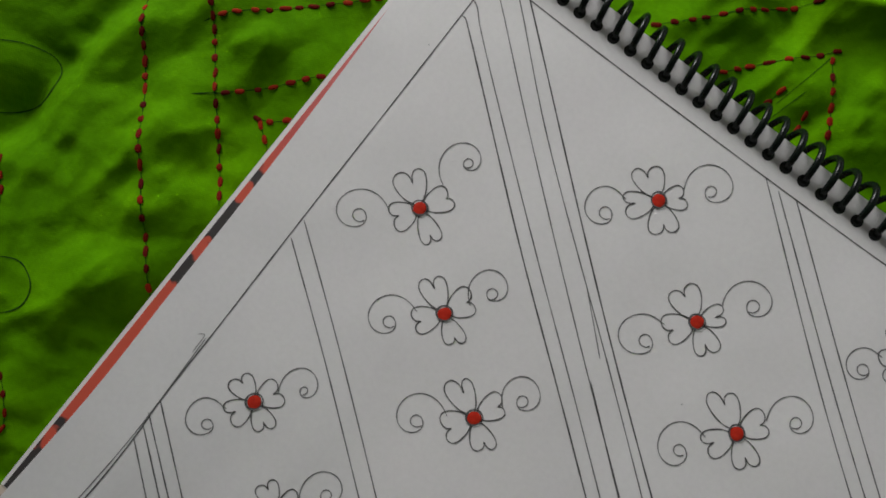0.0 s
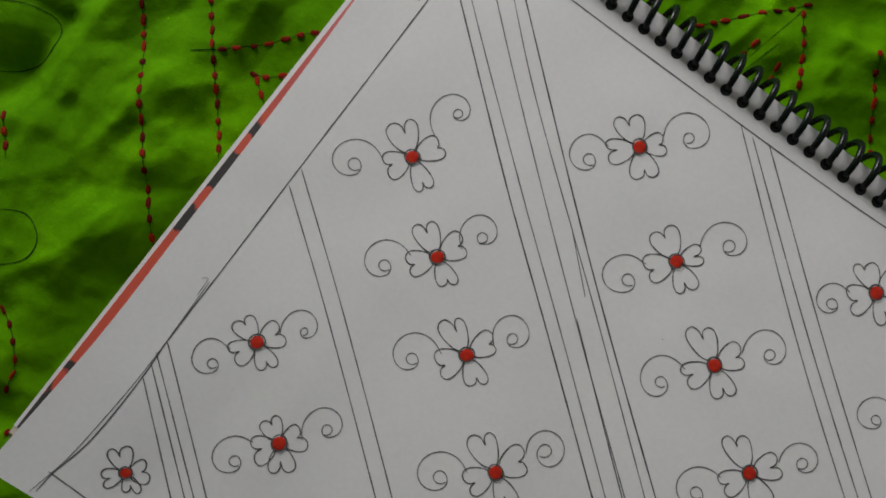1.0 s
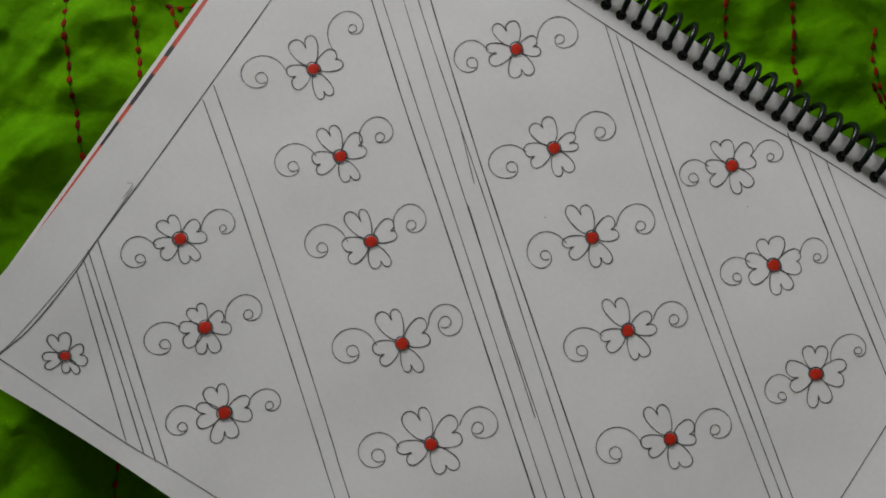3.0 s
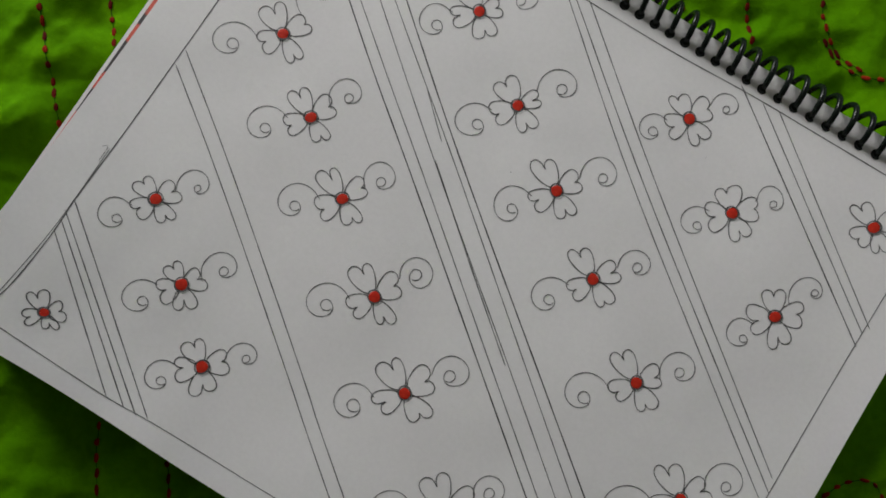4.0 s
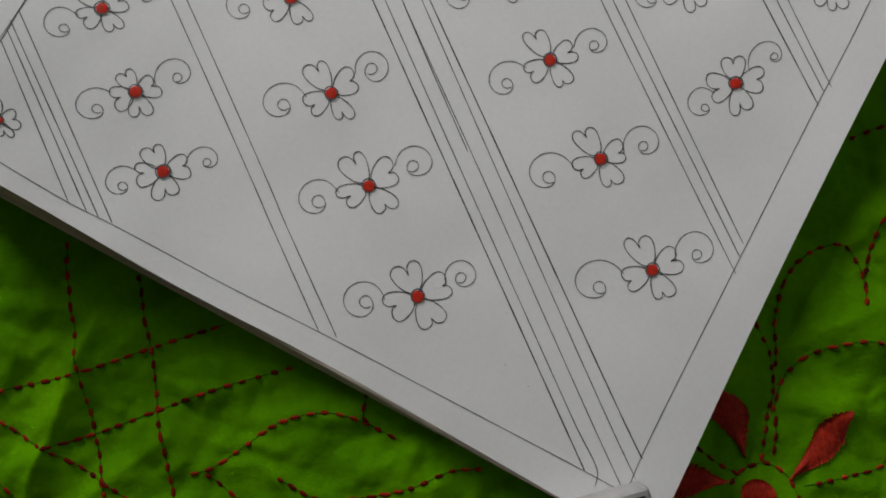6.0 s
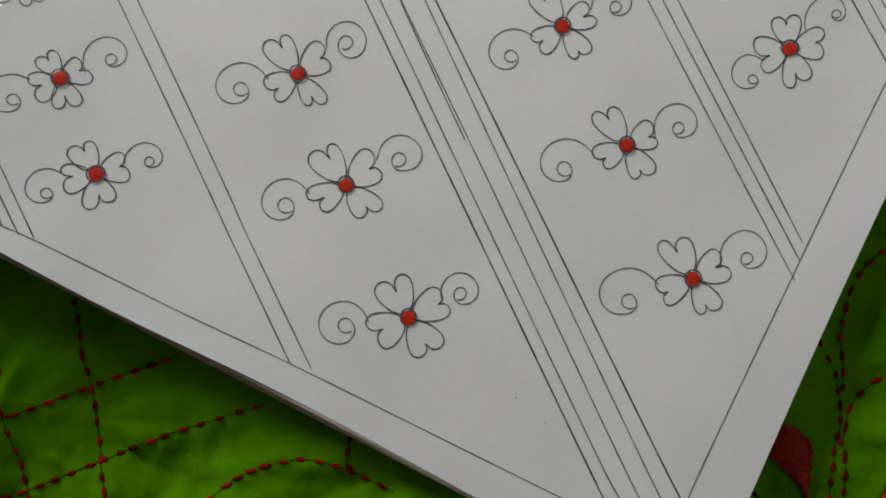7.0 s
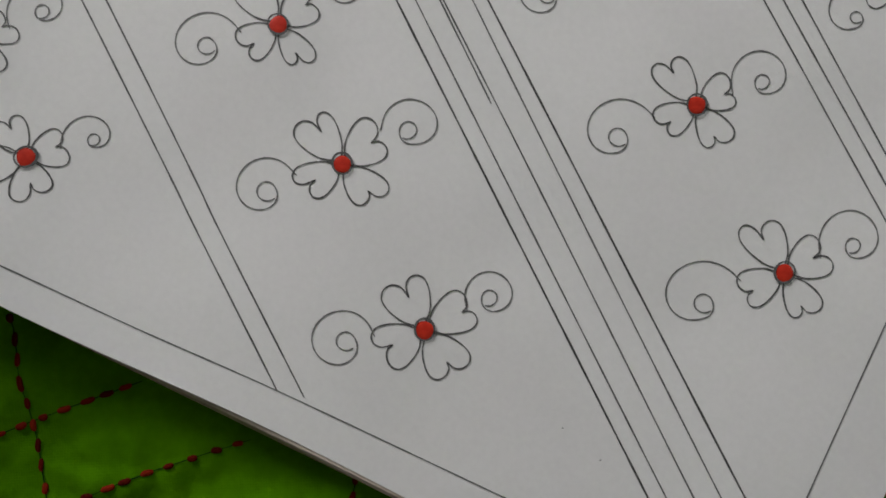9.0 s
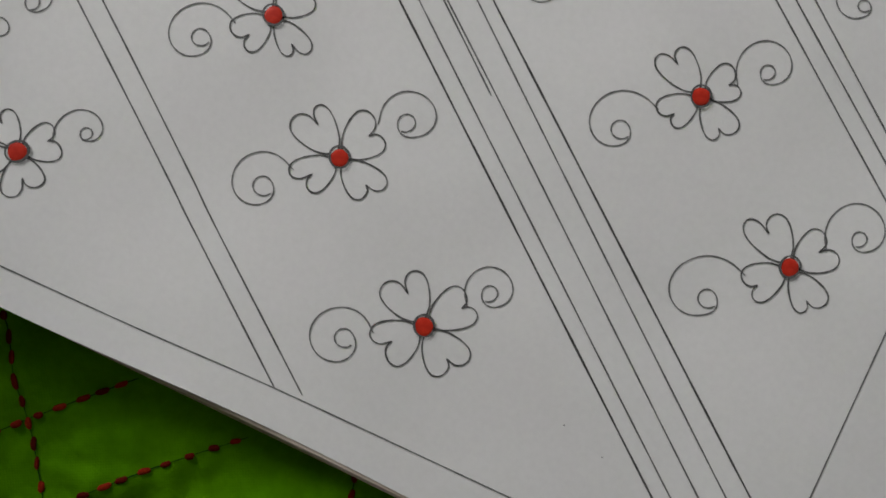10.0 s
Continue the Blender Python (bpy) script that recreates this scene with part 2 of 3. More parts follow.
# ---- room: unseen walls and ceiling that close it and shape the fill ----
X0, X1, Y0, Y1, Z0, Z1 = -1.9, 1.0, -2.0, 1.38, -0.52, 2.15
T = 0.15


def slab(name, lo, hi, mat, label, category):
    size = [h - l for l, h in zip(lo, hi)]
    ob = obj(name, box_mesh(name, size, mat), None, label, pose(*[(l + h) / 2 for l, h in zip(lo, hi)]))
    return tagged(ob, "", category, "", "structure")


slab("floor", (X0 - T, Y0 - T, Z0 - 0.1), (X1 + T, Y1 + T, Z0), floor_m, "plain brownish tiled bedroom floor", "floor")
slab("ceiling", (X0 - T, Y0 - T, Z1), (X1 + T, Y1 + T, Z1 + 0.1), ceiling_m, "unseen ceiling, grey to hold down the fill light", "ceiling")
slab("wall_south", (X0 - T, Y0 - T, Z0), (X1 + T, Y0, Z1), brown_bounce_m, "unseen wall, brown for a weak warm bounce", "wall")
slab("wall_west", (X0 - T, Y0, Z0), (X0, Y1, Z1), wall_m, "unseen wall, dark reddish brown for little, warm bounce", "wall")
# unseen, added close to the bed as a reflector for the right side
slab("bounce_wall_east", (X1, Y0, Z0), (X1 + T, Y1, Z1), blue_bounce_m, "unseen pale blue wall added to bounce cool light", "wall")
# north wall with the window's opening
WX0, WX1, WZ0, WZ1 = WINDOW_X - 0.48, WINDOW_X + 0.48, WINDOW_Z - 0.43, WINDOW_Z + 0.43
bm = bmesh.new()
for lo, hi in (((X0 - T, Z0), (WX0, Z1)), ((WX1, Z0), (X1 + T, Z1)), ((WX0, Z0), (WX1, WZ0)), ((WX0, WZ1), (WX1, Z1))):
    g = bmesh.ops.create_cube(bm, size=1.0)["verts"]
    bmesh.ops.scale(bm, vec=(hi[0] - lo[0], T, hi[1] - lo[1]), verts=g)
    bmesh.ops.translate(bm, vec=((lo[0] + hi[0]) / 2, Y1 + T / 2, (lo[1] + hi[1]) / 2), verts=g)
me = bpy.data.meshes.new("wall_north")
bm.to_mesh(me)
bm.free()
me.materials.append(wall_m)
tagged(obj("wall_north", me), "unseen dark reddish brown wall with a window opening", "wall", "", "structure")
window = tagged(new("window_1"), "wide window with a brown wooden frame", "window", "", "structure")
window.location = (WINDOW_X, Y1 + 0.08, WINDOW_Z)
for n, sx, sz, x, z in (("window_frame", 0.05, 0.86, -0.455, 0), ("window_frame", 0.05, 0.86, 0.455, 0), ("window_frame", 0.86, 0.05, 0, 0.405), ("window_frame", 0.86, 0.05, 0, -0.405), ("mullion", 0.04, 0.76, 0, 0)):
    obj(n, box_mesh(n, (sx, 0.06, sz), wood_m, 0.004), window, "", pose(x, 0, z))
for x in (-0.225, 0.225):
    pane = obj("pane", box_mesh("pane", (0.41, 0.005, 0.76), glass_m), window, "", pose(x, 0, 0))
    pane.visible_shadow = False

# ---- bed and bedspread ----
bed = tagged(new("bed"), "low wooden bed under the green bedspread", "bed")
bed.location = (0, 0, Z0)
obj("mattress", box_mesh("mattress", (1.7, 1.9, 0.2), mattress_m, 0.04, 3), bed, "", pose(0, 0, 0.39))
obj("bed_frame", box_mesh("bed_frame", (1.76, 1.96, 0.12), wood_m, 0.01), bed, "", pose(0, 0, 0.22))
for x in (-0.82, 0.82):
    for y in (-0.92, 0.92):
        obj("leg", box_mesh("leg", (0.07, 0.07, 0.17), wood_m, 0.006), bed, "", pose(x, y, 0.085))

# creases: from, to, width, height (metres)
CREASES_FAR_LEFT = [
    (-0.128, 0.163, -0.222, 0.040, 0.013, -0.0062),
    (-0.140, 0.135, -0.185, 0.068, 0.008, 0.0024),
    (-0.169, 0.094, -0.143, 0.076, 0.005, 0.0012),
    (-0.136, 0.083, -0.108, 0.097, 0.006, 0.0022),
    (-0.120, 0.119, -0.104, 0.127, 0.006, 0.0020),
    (-0.168, 0.030, -0.138, 0.056, 0.007, 0.0026),
    (-0.182, 0.022, -0.160, 0.038, 0.007, 0.0024),
    (-0.175, 0.126, -0.156, 0.108, 0.004, 0.0008),
    (-0.15, 0.09, -0.10, 0.055, 0.010, 0.0022),
    (-0.20, 0.04, -0.12, 0.10, 0.008, 0.0016),
    (-0.17, 0.02, -0.13, 0.05, 0.012, 0.0022),
]
CREASES_FAR_RIGHT = [
    (0.075, 0.128, 0.098, 0.112, 0.004, 0.0016),
    (0.080, 0.142, 0.112, 0.128, 0.005, 0.0020),
    (0.070, 0.108, 0.086, 0.125, 0.003, 0.0010),
    (0.030, 0.104, 0.073, 0.157, 0.0038, 0.0018),
    (0.078, 0.120, 0.122, 0.103, 0.011, 0.0026),
    (0.100, 0.141, 0.165, 0.128, 0.013, 0.0046),
    (0.077, 0.119, 0.068, 0.100, 0.004, 0.0008),
    (0.08, 0.13, 0.16, 0.10, 0.010, 0.0026),
    (0.12, 0.09, 0.17, 0.075, 0.012, 0.0020),
    (0.054, 0.153, 0.088, 0.149, 0.0075, 0.0062),
    (0.088, 0.150, 0.135, 0.139, 0.011, 0.0045),
]
CREASES_NEAR = [
    (-0.135, -0.155, -0.10, -0.07, 0.005, 0.0034),
    (-0.16, -0.14, -0.125, -0.085, 0.009, 0.0025),
    (-0.12, -0.15, -0.08, -0.125, 0.007, 0.0020),
    (0.10, -0.16, 0.165, -0.125, 0.012, -0.0008),
    (0.13, -0.11, 0.18, -0.10, 0.012, 0.0030),
    (-0.06, -0.165, 0.02, -0.13, 0.013, 0.0022),
]

# crumples: direction in degrees, spacing and height (metres), seed
CRUMPLES = [
    (142, 0.060, 0.0050, 31),
    (128, 0.036, 0.0026, 35),
    (60, 0.050, 0.0034, 39),
    (96, 0.027, 0.0020, 43),
    (20, 0.040, 0.0022, 47),
    (75, 0.015, 0.0009, 51),
    (150, 0.012, 0.0008, 55),
]


def crumple(x, y, angle, spacing, height, seed):
    """Broken folds with narrow crests that run across one direction, come and go, and wander."""
    a = radians(angle)
    s = x * math.cos(a) + y * math.sin(a)
    t = (s + 0.55 * spacing * value_noise(x, y, 1.7 * spacing, seed) + 0.2 * spacing * value_noise(x, y, 0.6 * spacing, seed + 1)) / spacing
    saw = np.abs((t % 1.0) - 0.5) * 2
    crest = 1 - np.sqrt(saw * saw + 0.006)
    here = np.clip(0.45 + 0.9 * value_noise(x, y, 1.5 * spacing, seed + 2), 0, 1)
    return height * here * here * (3 - 2 * here) * (crest - 0.5)


def cloth_z(x, y):
    x, y = np.asarray(x, float), np.asarray(y, float)
    wx, wy = x + 0.012 * value_noise(x, y, 0.06, 21), y + 0.012 * value_noise(x, y, 0.06, 22)
    z = 0.0016 * value_noise(wx, wy, 0.085, 3) + 0.0002 * value_noise(wx, wy, 0.009, 6)
    for fold in CRUMPLES:
        z = z + crumple(x, y, *fold)
    wx, wy = x + 0.003 * value_noise(x, y, 0.03, 23), y + 0.003 * value_noise(x, y, 0.03, 24)
    for ax, ay, bx, by, w, h in (*CREASES_FAR_LEFT, *CREASES_FAR_RIGHT, *CREASES_NEAR):
        dx, dy = bx - ax, by - ay
        length = math.hypot(dx, dy)
        s = ((wx - ax) * dx + (wy - ay) * dy) / length
        d = ((wx - ax) * -dy + (wy - ay) * dx) / length
        end = np.clip(np.minimum(s, length - s) / (0.25 * length), 0, 1)
        z += 1.15 * h * end * np.exp(0.1 - np.sqrt((d / w) ** 2 + 0.01)) * (3 - 2 * end) * end
    # rising beyond the book's free end, falling away from its near edge, and pressed flat under it
    cu, cv = (x + 0.1534) * 0.8377 - (y + 0.0223) * 0.5461, (x + 0.1534) * 0.5461 + (y + 0.0223) * 0.8377
    z = z + 0.02 * np.clip(cu - 0.275, 0, 0.08)
    z = z - 0.03 * np.clip(-cv, 0, 0.08) * np.clip((0.18 - cu) / 0.12, 0, 1)
    inside = np.minimum(np.minimum(cu - 0.004, 0.262 - cu), np.minimum(cv - 0.004, 0.214 - cv))
    press = np.clip(inside / 0.012, 0, 1)
    return z * (1 - press) + np.minimum(z, -0.0012) * press


def graded(lo, hi, fine, far):
    inner = np.arange(lo, hi + 1e-6, fine)
    left, right = [], []
    a, c, s = lo, hi, fine
    while c < far:
        s *= 1.25
        a, c = a - s, c + s
        left.append(a)
        right.append(c)
    return np.r_[left[::-1], inner, right]


gx, gy = graded(-0.235, 0.215, 0.0011, 0.86), graded(-0.215, 0.185, 0.0011, 0.96)
mx, my = np.meshgrid(gx, gy)
mz = cloth_z(mx, my)
nx, ny = len(gx), len(gy)
idx = np.arange(nx * ny).reshape(ny, nx)
quads = np.stack([idx[:-1, :-1], idx[:-1, 1:], idx[1:, 1:], idx[1:, :-1]], -1).reshape(-1, 4)
bedspread = tagged(obj("bedspread", mesh_from("bedspread", np.c_[mx.ravel(), my.ravel(), mz.ravel()], quads, cloth_m, True)), "rumpled bright green cotton bedspread embroidered in red thread", "bedspread")

# ---- sketchbook ----
BOOK = pose(-0.15337, -0.02227, 0, 0, 0, -33.1)
PAGE_Z = 0.009
book = tagged(new("sketchbook"), "spiral-bound sketchbook with pencilled flowers lying on the green bedspread", "sketchbook")
book.matrix_world = BOOK
CA, SA = math.cos(radians(43.1)), math.sin(radians(43.1))


def curl(u, v):
    """How far the sheet rises towards its two free corners."""
    s = (u + 0.0073) * CA + (v + 0.0022) * SA
    e = (0.269 - u) * CA + (0.219 - v) * SA
    return 2.124 * np.maximum(0, 0.121 - s) ** 2 + 0.908 * np.maximum(0, 0.1151 - e) ** 2


def page_z(u, v):
    return PAGE_Z + curl(u, v)


# outline of a sheet: near left, near right, far right, far left
SHEET = ((-0.0005, 0.0005), (0.2720, -0.0055), (0.2642, 0.2165), (-0.0155, 0.2170))


def layer(name, corners, top, thick, mat, spread=((0, 0),) * 4, nu=48, nv=38, flat=False, lift=1.0):
    """A sheet or board with thickness that follows the curl; spread moves its lower outline."""
    verts, faces = [], []
    c = np.array(corners)
    low = c + np.array(spread)
    s, t = np.meshgrid(np.linspace(0, 1, nu + 1), np.linspace(0, 1, nv + 1))
    s, t = s.ravel()[:, None], t.ravel()[:, None]
    for cc, z in ((c, top), (low, top - thick)):
        p = (cc[0] * (1 - s) + cc[1] * s) * (1 - t) + (cc[3] * (1 - s) + cc[2] * s) * t
        if not flat:
            p[:, 1] -= 0.0019 * np.exp(-(((p[:, 0] - 0.095) / 0.042) ** 2)) * (1 - t[:, 0]) ** 3
            p[:, 0] += 0.0008 * np.exp(-(((p[:, 1] - 0.042) / 0.025) ** 2)) * (1 - s[:, 0]) ** 3
        verts.append(np.c_[p, (0.0 if flat else lift) * curl(p[:, 0], p[:, 1]) + z])
    m = (nu + 1) * (nv + 1)
    g = np.arange(m).reshape(nv + 1, nu + 1)
    for j in range(nv):
        for i in range(nu):
            q = (g[j, i], g[j, i + 1], g[j + 1, i + 1], g[j + 1, i])
            faces.append(q)
            faces.append(tuple(m + k for k in q[::-1]))
    rim = list(g[0, :]) + list(g[1:, -1]) + list(g[-1, -2::-1]) + list(g[-2:0:-1, 0])
    # the cut edge has corners of its own, so that it stays sharp
    verts.append(verts[0][rim])
    verts.append(verts[1][rim])
    n = len(rim)
    for k in range(n):
        k2 = (k + 1) % n
        faces.append((2 * m + k, 2 * m + n + k, 2 * m + n + k2, 2 * m + k2))
    me = mesh_from(name, np.vstack(verts), faces, mat)
    for k in range(2 * nu * nv):
        me.polygons[k].use_smooth = True
    return me


page = obj("page", layer("page", SHEET, PAGE_Z, 0.0002, paper_m), book, "white drawing page with pencilled flower rows")
BLOCK = ((-0.0113, -0.0025), (0.2716, -0.0060), (0.2640, 0.2165), (-0.0149, 0.2170))
obj("page_block", layer("page_block", BLOCK, PAGE_Z - 0.0008, 0.0062, shaded_paper_m, ((0.0, -0.0051), (0.0, -0.0004), (0, 0), (0, 0)), flat=True), book, "stack of white sheets, shade on the cut edges coloured in brown")
UNDER = ((-0.0115, 0.0), (0.2690, -0.0010), (0.2635, 0.2163), (-0.0151, 0.2170))
obj("sheet", layer("sheet", UNDER, PAGE_Z - 0.00058, 0.0002, paper_m, flat=True), book)
COVER = ((-0.0104, 0.0002), (0.2700, -0.0010), (0.2630, 0.2160), (-0.0134, 0.2166))
obj("printed_sheet", layer("printed_sheet", COVER, PAGE_Z - 0.00045, 0.0001, cover_m, flat=True), book, "red and black printed sheet under the page")

# loose sheets under the page, fanned at the lifted corner, in the shade-tinted brown
for k in range(9):
    f = (k + 1) / 10
    sheet = ((-0.0003 - 0.0012 * f, 0.0003 - 0.0022 * f), (0.2716, -0.0053), (0.2638, 0.2164), (-0.0150 + 0.0003 * f, 0.2168))
    obj("sheet", layer("sheet", sheet, PAGE_Z - 0.00022 - 0.00001 * f, 0.00012, shaded_paper_m, lift=(1 - f) ** 1.2), book)

# coil binding: one loop a hole
PITCH, HOLE_V = 0.00624, 0.2104
R_COIL, R_WIRE = 0.0057, 0.00104
loop = []
for k in range(37):
    a = 2 * math.pi * k / 36
    th = math.pi * 0.92 - a
    loop.append((-PITCH * k / 36, 0.0055 + R_COIL * math.cos(th), R_COIL * math.sin(th) - 0.0015))
ring_me = mesh_from("ring", *tube(loop, R_WIRE, 10), ring_m, True)
# no cut holes: black discs on the page paint the dark inside them
hole_pts = [(0.0019 * math.cos(a), 0.0019 * math.sin(a)) for a in np.linspace(0, 2 * math.pi, 16, endpoint=False)]
hole_disc_me = mesh_from("hole_shade_disc", [(x, y, 0.0) for x, y in hole_pts] + [(x * 0.8, y * 0.8, -0.0001) for x, y in hole_pts], [tuple(range(16))], black_m)
for k in range(44):
    u = 0.0328 + (k - 7) * PITCH
    z = float(page_z(u, HOLE_V))
    obj("ring", ring_me, book, "", pose(u, HOLE_V, z))
    obj("hole_shade_disc", hole_disc_me, page, "", pose(u - 0.0001, HOLE_V - 0.0004, z + 0.00006))

# pencil lines: weight, then points on the sheet in millimetres
rng = np.random.RandomState(5)


def ruled(weight, *pts):
    p = np.array(pts) / 1000
    verts, faces = [], []
    path = spline(p, 0.0012)
    ribbon(path, 0.00036 * weight, page_z, verts, faces, 0.00007, 0.13, rng)
    obj("pencil_line", mesh_from("pencil_line", verts, faces, dark_lead_m if weight > 1.05 else lead_m if weight > 0.85 else light_lead_m), page)


ruled(1.0, (5.3, 204.1), (7.7, 118.2), (10.4, 70.1), (11.7, 49.9), (13.1, 38.6), (14.0, 17.2), (12.5, 6.7), (12.5, 1.8))
ruled(0.7, (9.7, 69.5), (12.4, 39.4), (12.9, 22.3), (12.8, 12.1), (12.1, 6.3), (11.3, 0.9))
ruled(0.6, (7.4, 69.0), (8.7, 70.1), (9.5, 64.4))
ruled(0.84, (11.5, 7.0), (57.0, 4.0), (70.0, 4.2), (112.0, 4.0), (144.0, 4.9), (200.0, 5.9), (242.1, 6.6), (253.5, 6.6))
ruled(0.84, (257.2, 6.6), (256.1, 19.7), (255.0, 90.5), (253.6, 151.2), (253.0, 174.6), (252.4, 187.5), (251.5, 202.1))
ruled(1.0, (5.3, 204.1), (18.6, 204.0), (44.7, 203.7), (146.3, 204.7), (183.0, 206.1), (242.0, 205.3), (255.0, 205.0))
ruled(1.2, (5.9, 187.7), (7.1, 187.8), (9.7, 185.9), (62.3, 143.8), (97.8, 116.9), (158.2, 70.6), (228.2, 17.1), (242.0, 6.6))
ruled(0.9, (5.7, 193.6), (7.7, 192.7), (11.9, 188.7), (65.5, 146.4), (96.0, 123.2), (161.3, 72.8), (231.7, 18.8), (245.9, 8.1), (247.1, 3.8))
ruled(0.9, (5.6, 203.5), (11.8, 198.6), (42.8, 172.7), (100.5, 126.4), (166.1, 76.2), (236.9, 21.4), (254.7, 8.0))
ruled(0.9, (10.5, 206.4), (16.3, 202.1), (46.8, 175.6), (105.8, 130.2), (170.6, 79.4), (242.2, 23.9), (257.6, 12.4))
ruled(1.2, (18.3, 204.4), (77.4, 155.8), (107.8, 131.6), (173.7, 81.5), (246.8, 26.2), (256.7, 19.0))
ruled(0.8, (83.7, 147.1), (99.0, 133.3))
ruled(1.0, (100.8, 126.6), (129.4, 103.6), (158.5, 80.8))
ruled(0.95, (9.0, 105.4), (40.2, 83.2), (105.9, 33.8), (110.1, 30.5), (144.3, 4.8))
ruled(0.95, (8.7, 111.5), (44.2, 86.1), (109.8, 36.5), (114.5, 32.7), (150.1, 6.1))
ruled(0.9, (13.1, 38.6), (56.2, 4.2))
ruled(0.9, (12.3, 42.7), (62.5, 3.9))
ruled(0.9, (11.5, 45.7), (66.8, 3.7))
ruled(0.9, (11.8, 49.7), (70.4, 4.6))
ruled(0.95, (104.6, 204.3), (159.2, 159.3), (219.9, 114.1), (256.2, 87.5))
ruled(1.0, (109.9, 203.2), (162.3, 161.5), (255.0, 93.0))
ruled(1.0, (115.0, 204.6), (165.8, 164.0), (253.6, 97.7))
ruled(1.1, (175.8, 207.3), (254.3, 150.2))
ruled(0.9, (185.2, 205.8), (253.7, 155.1))
ruled(0.9, (191.6, 206.0), (254.9, 157.7))

# stray pencil specks
for u, v in ((202.5, 24.5), (212.6, 21.9), (124.5, 137.3), (178.5, 178.6), (3.7, 174.6)):
    q = np.array(((u, v), (u + 0.35, v + 0.2))) / 1000
    verts, faces = [], []
    ribbon(q, 0.0004, page_z, verts, faces, 0.00007, 0.2, rng)
    obj("pencil_speck", mesh_from("pencil_speck", verts, faces, lead_m), page)

# one lobe of a heart petal, from the base round to the notch: along, across
HEART = ((0.16, 0.09), (0.4, 0.36), (0.7, 0.53), (1.0, 0.62), (1.22, 0.61), (1.38, 0.47), (1.4, 0.25), (1.27, 0.07), (1.0, 0.0))


def bead_mesh():
    """A low, slightly uneven dome."""
    seg = 26
    k = np.arange(seg) / seg * 2 * math.pi
    p1, p2 = rng.uniform(0, 6.28, 2)
    outline = 0.00215 * (1 + 0.05 * np.cos(2 * k + p1) + 0.025 * np.cos(3 * k + p2))
    verts, faces = [], []
    for rr, zz in ((1.0, 0.0), (0.985, 0.12), (0.9, 0.45), (0.72, 0.72), (0.48, 0.9), (0.22, 0.98)):
        verts.extend(zip(outline * rr * np.cos(k), outline * rr * np.sin(k), np.full(seg, 0.0002 * zz)))
    for j in range(5):
        faces.extend((j * seg + i, j * seg + (i + 1) % seg, (j + 1) * seg + (i + 1) % seg, (j + 1) * seg + i) for i in range(seg))
    faces.append(tuple(range(5 * seg, 6 * seg)))
    return mesh_from("red_bead", verts, faces, bead_m, True)


